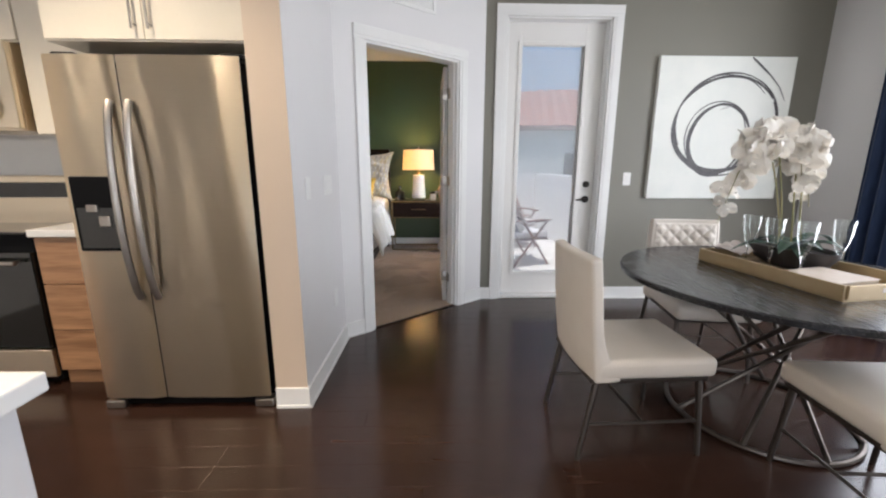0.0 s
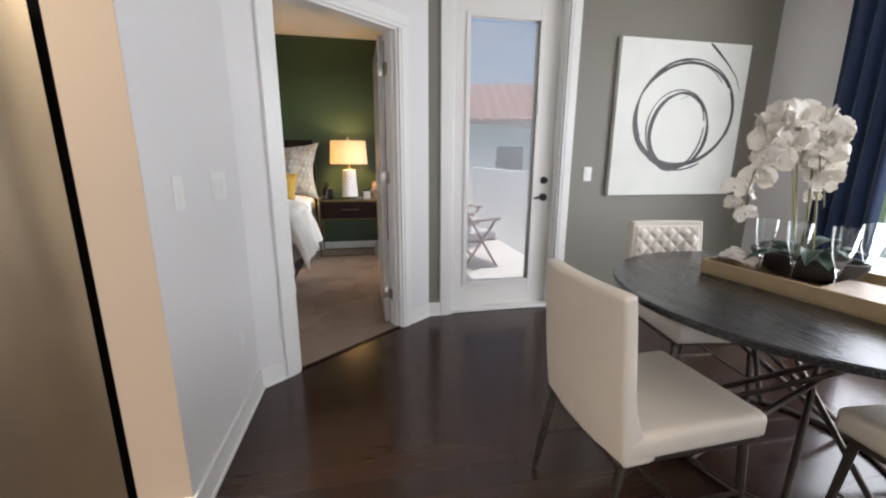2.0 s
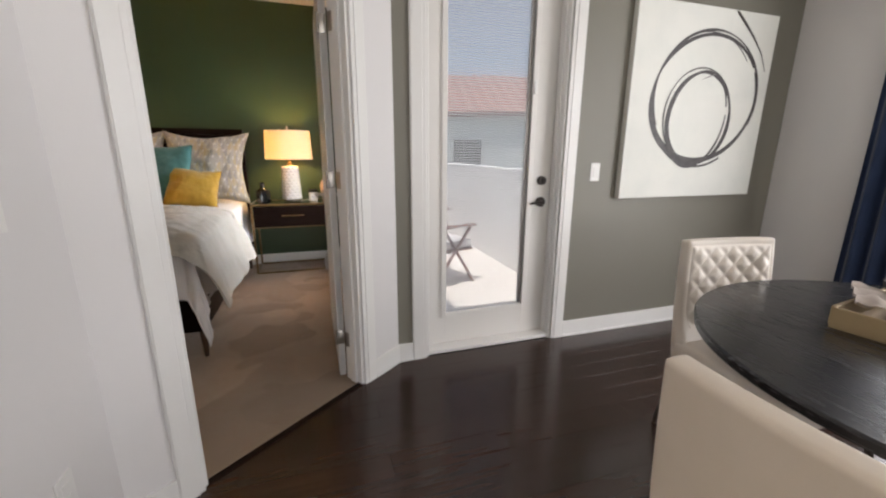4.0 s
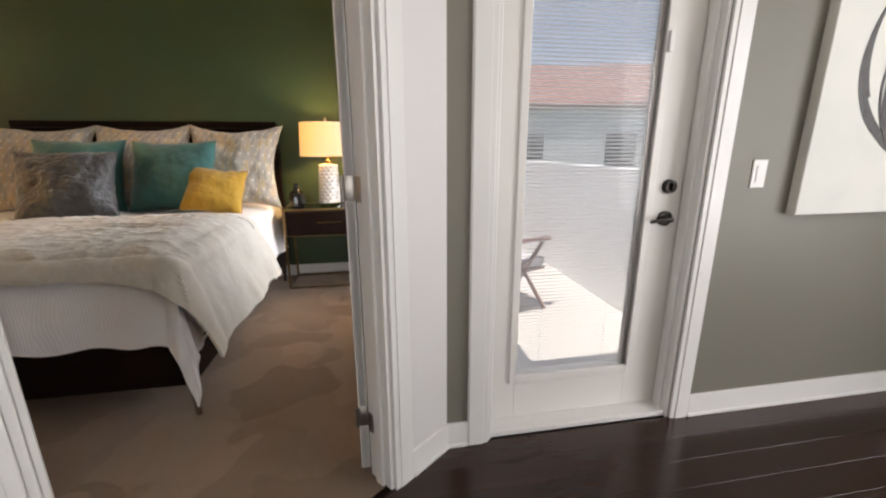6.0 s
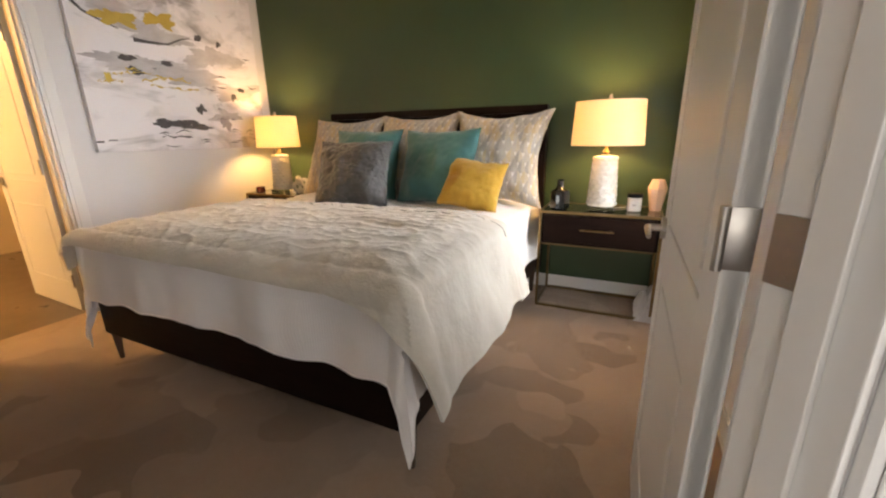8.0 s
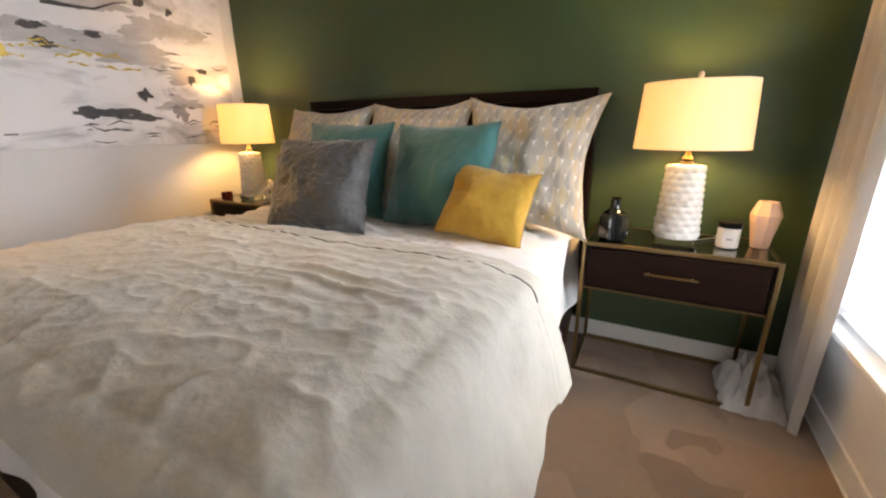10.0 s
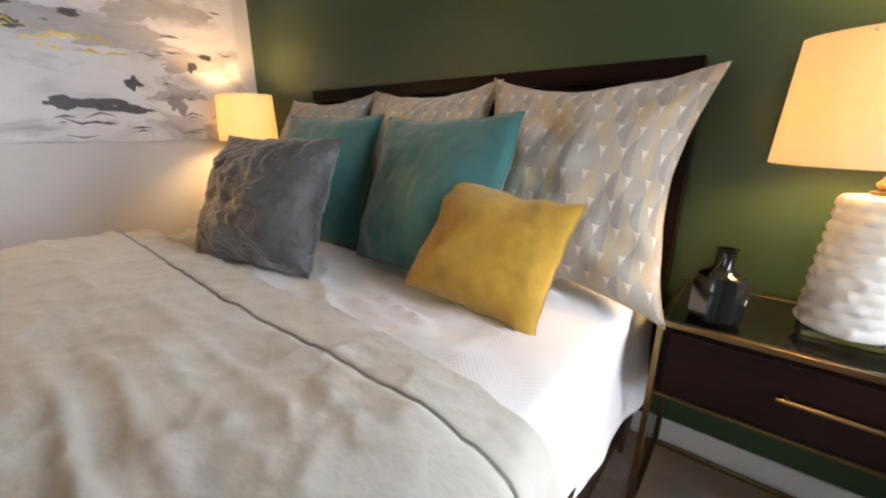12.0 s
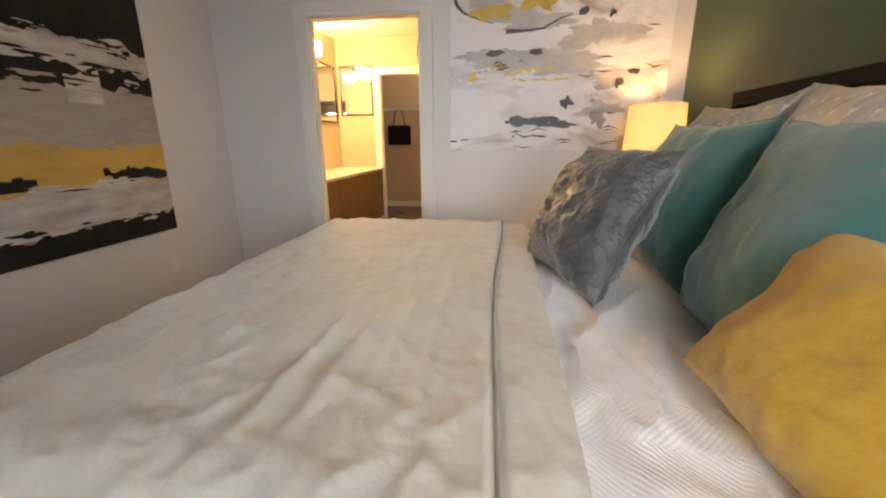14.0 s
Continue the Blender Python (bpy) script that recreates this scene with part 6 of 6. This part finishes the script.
part("strap", tube(bmesh.new(), [(0, -0.12, 0.35), (0, -0.06, 0.63), (0, 0.06, 0.63), (0, 0.12, 0.35)], 0.008, 6), M_BLACK, bag)
sh = thing("wire_shelf", pose(-8.19, 0, 1.85), "white wire closet shelf", "shelf")
for i in range(6):
    part("wire", tube(bmesh.new(), [(0.06 * i + 0.01, 2.62, 0), (0.06 * i + 0.01, 4.58, 0)], 0.004, 6), M_TRIM, sh)
part("front_wire", tube(bmesh.new(), [(0.31, 2.62, -0.03), (0.31, 4.58, -0.03)], 0.004, 6), M_TRIM, sh)

# ---- balcony and outdoors ----
tagged(part("balcony_floor", B(0.60, 2.26, 3.805, 8.2, -0.10, -0.02), M_PATIO), "pale concrete balcony floor", "floor", kind="structure")
tagged(part("balcony_parapet", B(2.10, 2.26, 3.805, 8.36, -0.10, 1.10, bevel=0.01), M_STUCCO), "white stucco balcony parapet", "parapet", kind="structure")
tagged(part("balcony_end_wall", B(0.60, 2.10, 8.2, 8.36, -0.10, 1.10), M_STUCCO), "white stucco parapet closing the balcony end", "parapet", kind="structure")
tagged(part("balcony_wall", B(0.604, 0.64, 6.43, 8.2, -0.1, 2.9), M_STUCCO), "white stucco house wall beside the balcony", "wall", kind="structure")
tagged(part("ground", B(-150, 150, -150, 250, -3.6, -3.4), M_GRASS), "lawn far below the balcony", "ground", kind="structure")


def patio_chair(m):
    th = thing("patio_chair", m, "red brown wooden patio chair with white cushion", "patio chair", "patio chairs")
    for s in (-1, 1):
        part("leg", tube(bmesh.new(), [(-0.26, s * 0.26, 0), (0.22, s * 0.26, 0.58)], 0.016, 8), M_TEAK, th)
        part("leg", tube(bmesh.new(), [(0.27, s * 0.26, 0), (-0.30, s * 0.26, 0.85)], 0.016, 8), M_TEAK, th)
        part("armrest", B(-0.22, 0.28, s * 0.26 - 0.03, s * 0.26 + 0.03, 0.58, 0.605, bevel=0.006), M_TEAK, th)
    for i in range(5):
        part("back_slat", B(-0.012, 0.012, -0.25, 0.25, -0.03, 0.03, bevel=0.003), M_TEAK, th, m=pose(-0.13 - 0.048 * i, 0, 0.56 + 0.075 * i, 0, -33))
    part("seat_cushion", B(-0.20, 0.27, -0.24, 0.24, 0.36, 0.44, bevel=0.025, seg=3), M_SHEET, th, smooth=True)
    part("seat_rail", B(-0.2, 0.26, -0.25, 0.25, 0.335, 0.359, bevel=0.004), M_TEAK, th)
    c = thing("patio_cushion", m @ pose(-0.10, 0, 0.45, 0, -25), "black and white striped cushion on the patio chair", "cushion")
    for i in range(6):
        part("stripe", B(-0.05, 0.05, -0.2 + i * 0.066, -0.134 + i * 0.066, 0, 0.30, bevel=0.012), M_INK if i % 2 else M_SHEET, c)
    return th


patio_chair(pose(1.19, 5.22, -0.02, 0, 0, 20))
patio_chair(pose(1.30, 6.30, -0.02, 0, 0, -60))


def house(m, w, d, h, label):
    th = thing("apartment_building", m, label, "building")
    part("wall", B(-w / 2, w / 2, 0, d, -3.4, h), M_STUCCO, th)
    bm = bmesh.new()
    n = 60
    rows = []
    for i in range(n + 1):
        x = -w / 2 - 0.6 + (w + 1.2) * i / n
        up_ = 0.07 * abs(math.sin(i * math.pi / 2))
        rows.append([bm.verts.new((x, -0.25, h - 0.05 + up_)), bm.verts.new((x, d / 2, h + 2.4 + up_)), bm.verts.new((x, d + 0.7, h - 0.05 + up_))])
    for r0, r1 in zip(rows, rows[1:]):
        for k in range(2):
            bm.faces.new((r0[k], r1[k], r1[k + 1], r0[k + 1]))
    part("roof", thick(bm, 0.12), M_TERRA, th)
    part("fascia", B(-w / 2 - 0.6, w / 2 + 0.6, -0.27, -0.20, h - 0.26, h - 0.08), M_TEAK, th)
    k = int(w // 3.2)
    for i in range(k):
        for z in (-2.4, 0.3):
            x = -w / 2 + w * (i + 0.5) / k
            wd = part("window", B(x - 0.75, x + 0.75, -0.06, 0.02, z, z + 1.6, bevel=0.01), M_TRIM, th)
            part("pane", B(x - 0.66, x + 0.66, -0.075, -0.062, z + 0.08, z + 1.52), M_BLACKGLASS, wd)


house(pose(9.0, 19.0, 0, 0, 0, -12), 16, 10, 3.1, "white stucco building with terracotta roof across the lawn")
house(pose(26.0, 6.0, 0, 0, 0, -80), 18, 10, 3.0, "white stucco building with terracotta roof further off")

# ---- floor planks ----
rp = random.Random(21)
PW = 0.127
plank_meshes = {}


def plank(x0, x1, y0):
    ln = round(x1 - x0, 2)
    if ln not in plank_meshes:
        bm = box(bmesh.new(), 0.0003, ln - 0.0003, 0.0003, PW - 0.0003, -0.012, 0.0, 0.0006, 1)
        me = bpy.data.meshes.new("plank")
        bm.to_mesh(me)
        bm.free()
        me.materials.append(M_PLANK)
        plank_meshes[ln] = me
    o = new("plank", plank_meshes[ln])
    o.parent = floor
    o.matrix_basis = pose(x0, y0, 0)


y, made = 3.655 - PW, 0
while y > -4.1:
    x = -3.64 - rp.choice((0.0, 0.3, 0.6, 0.9))
    while x < 3.46:
        ln = rp.choice((1.2, 1.5, 1.8))
        end = min(x + ln, 3.46)
        a_ = max(x, -3.64)
        # planks stop at the angled wall and under the kitchen wall
        if y > 2.5:
            t = (y + PW / 2 - PA[1]) / (PB[1] - PA[1])
            a_ = max(a_, PA[0] + t * (PB[0] - PA[0]) - 0.10)
        if end - a_ > 0.05:
            plank(round(a_, 2), round(end, 2), y)
        x += ln
    y -= PW
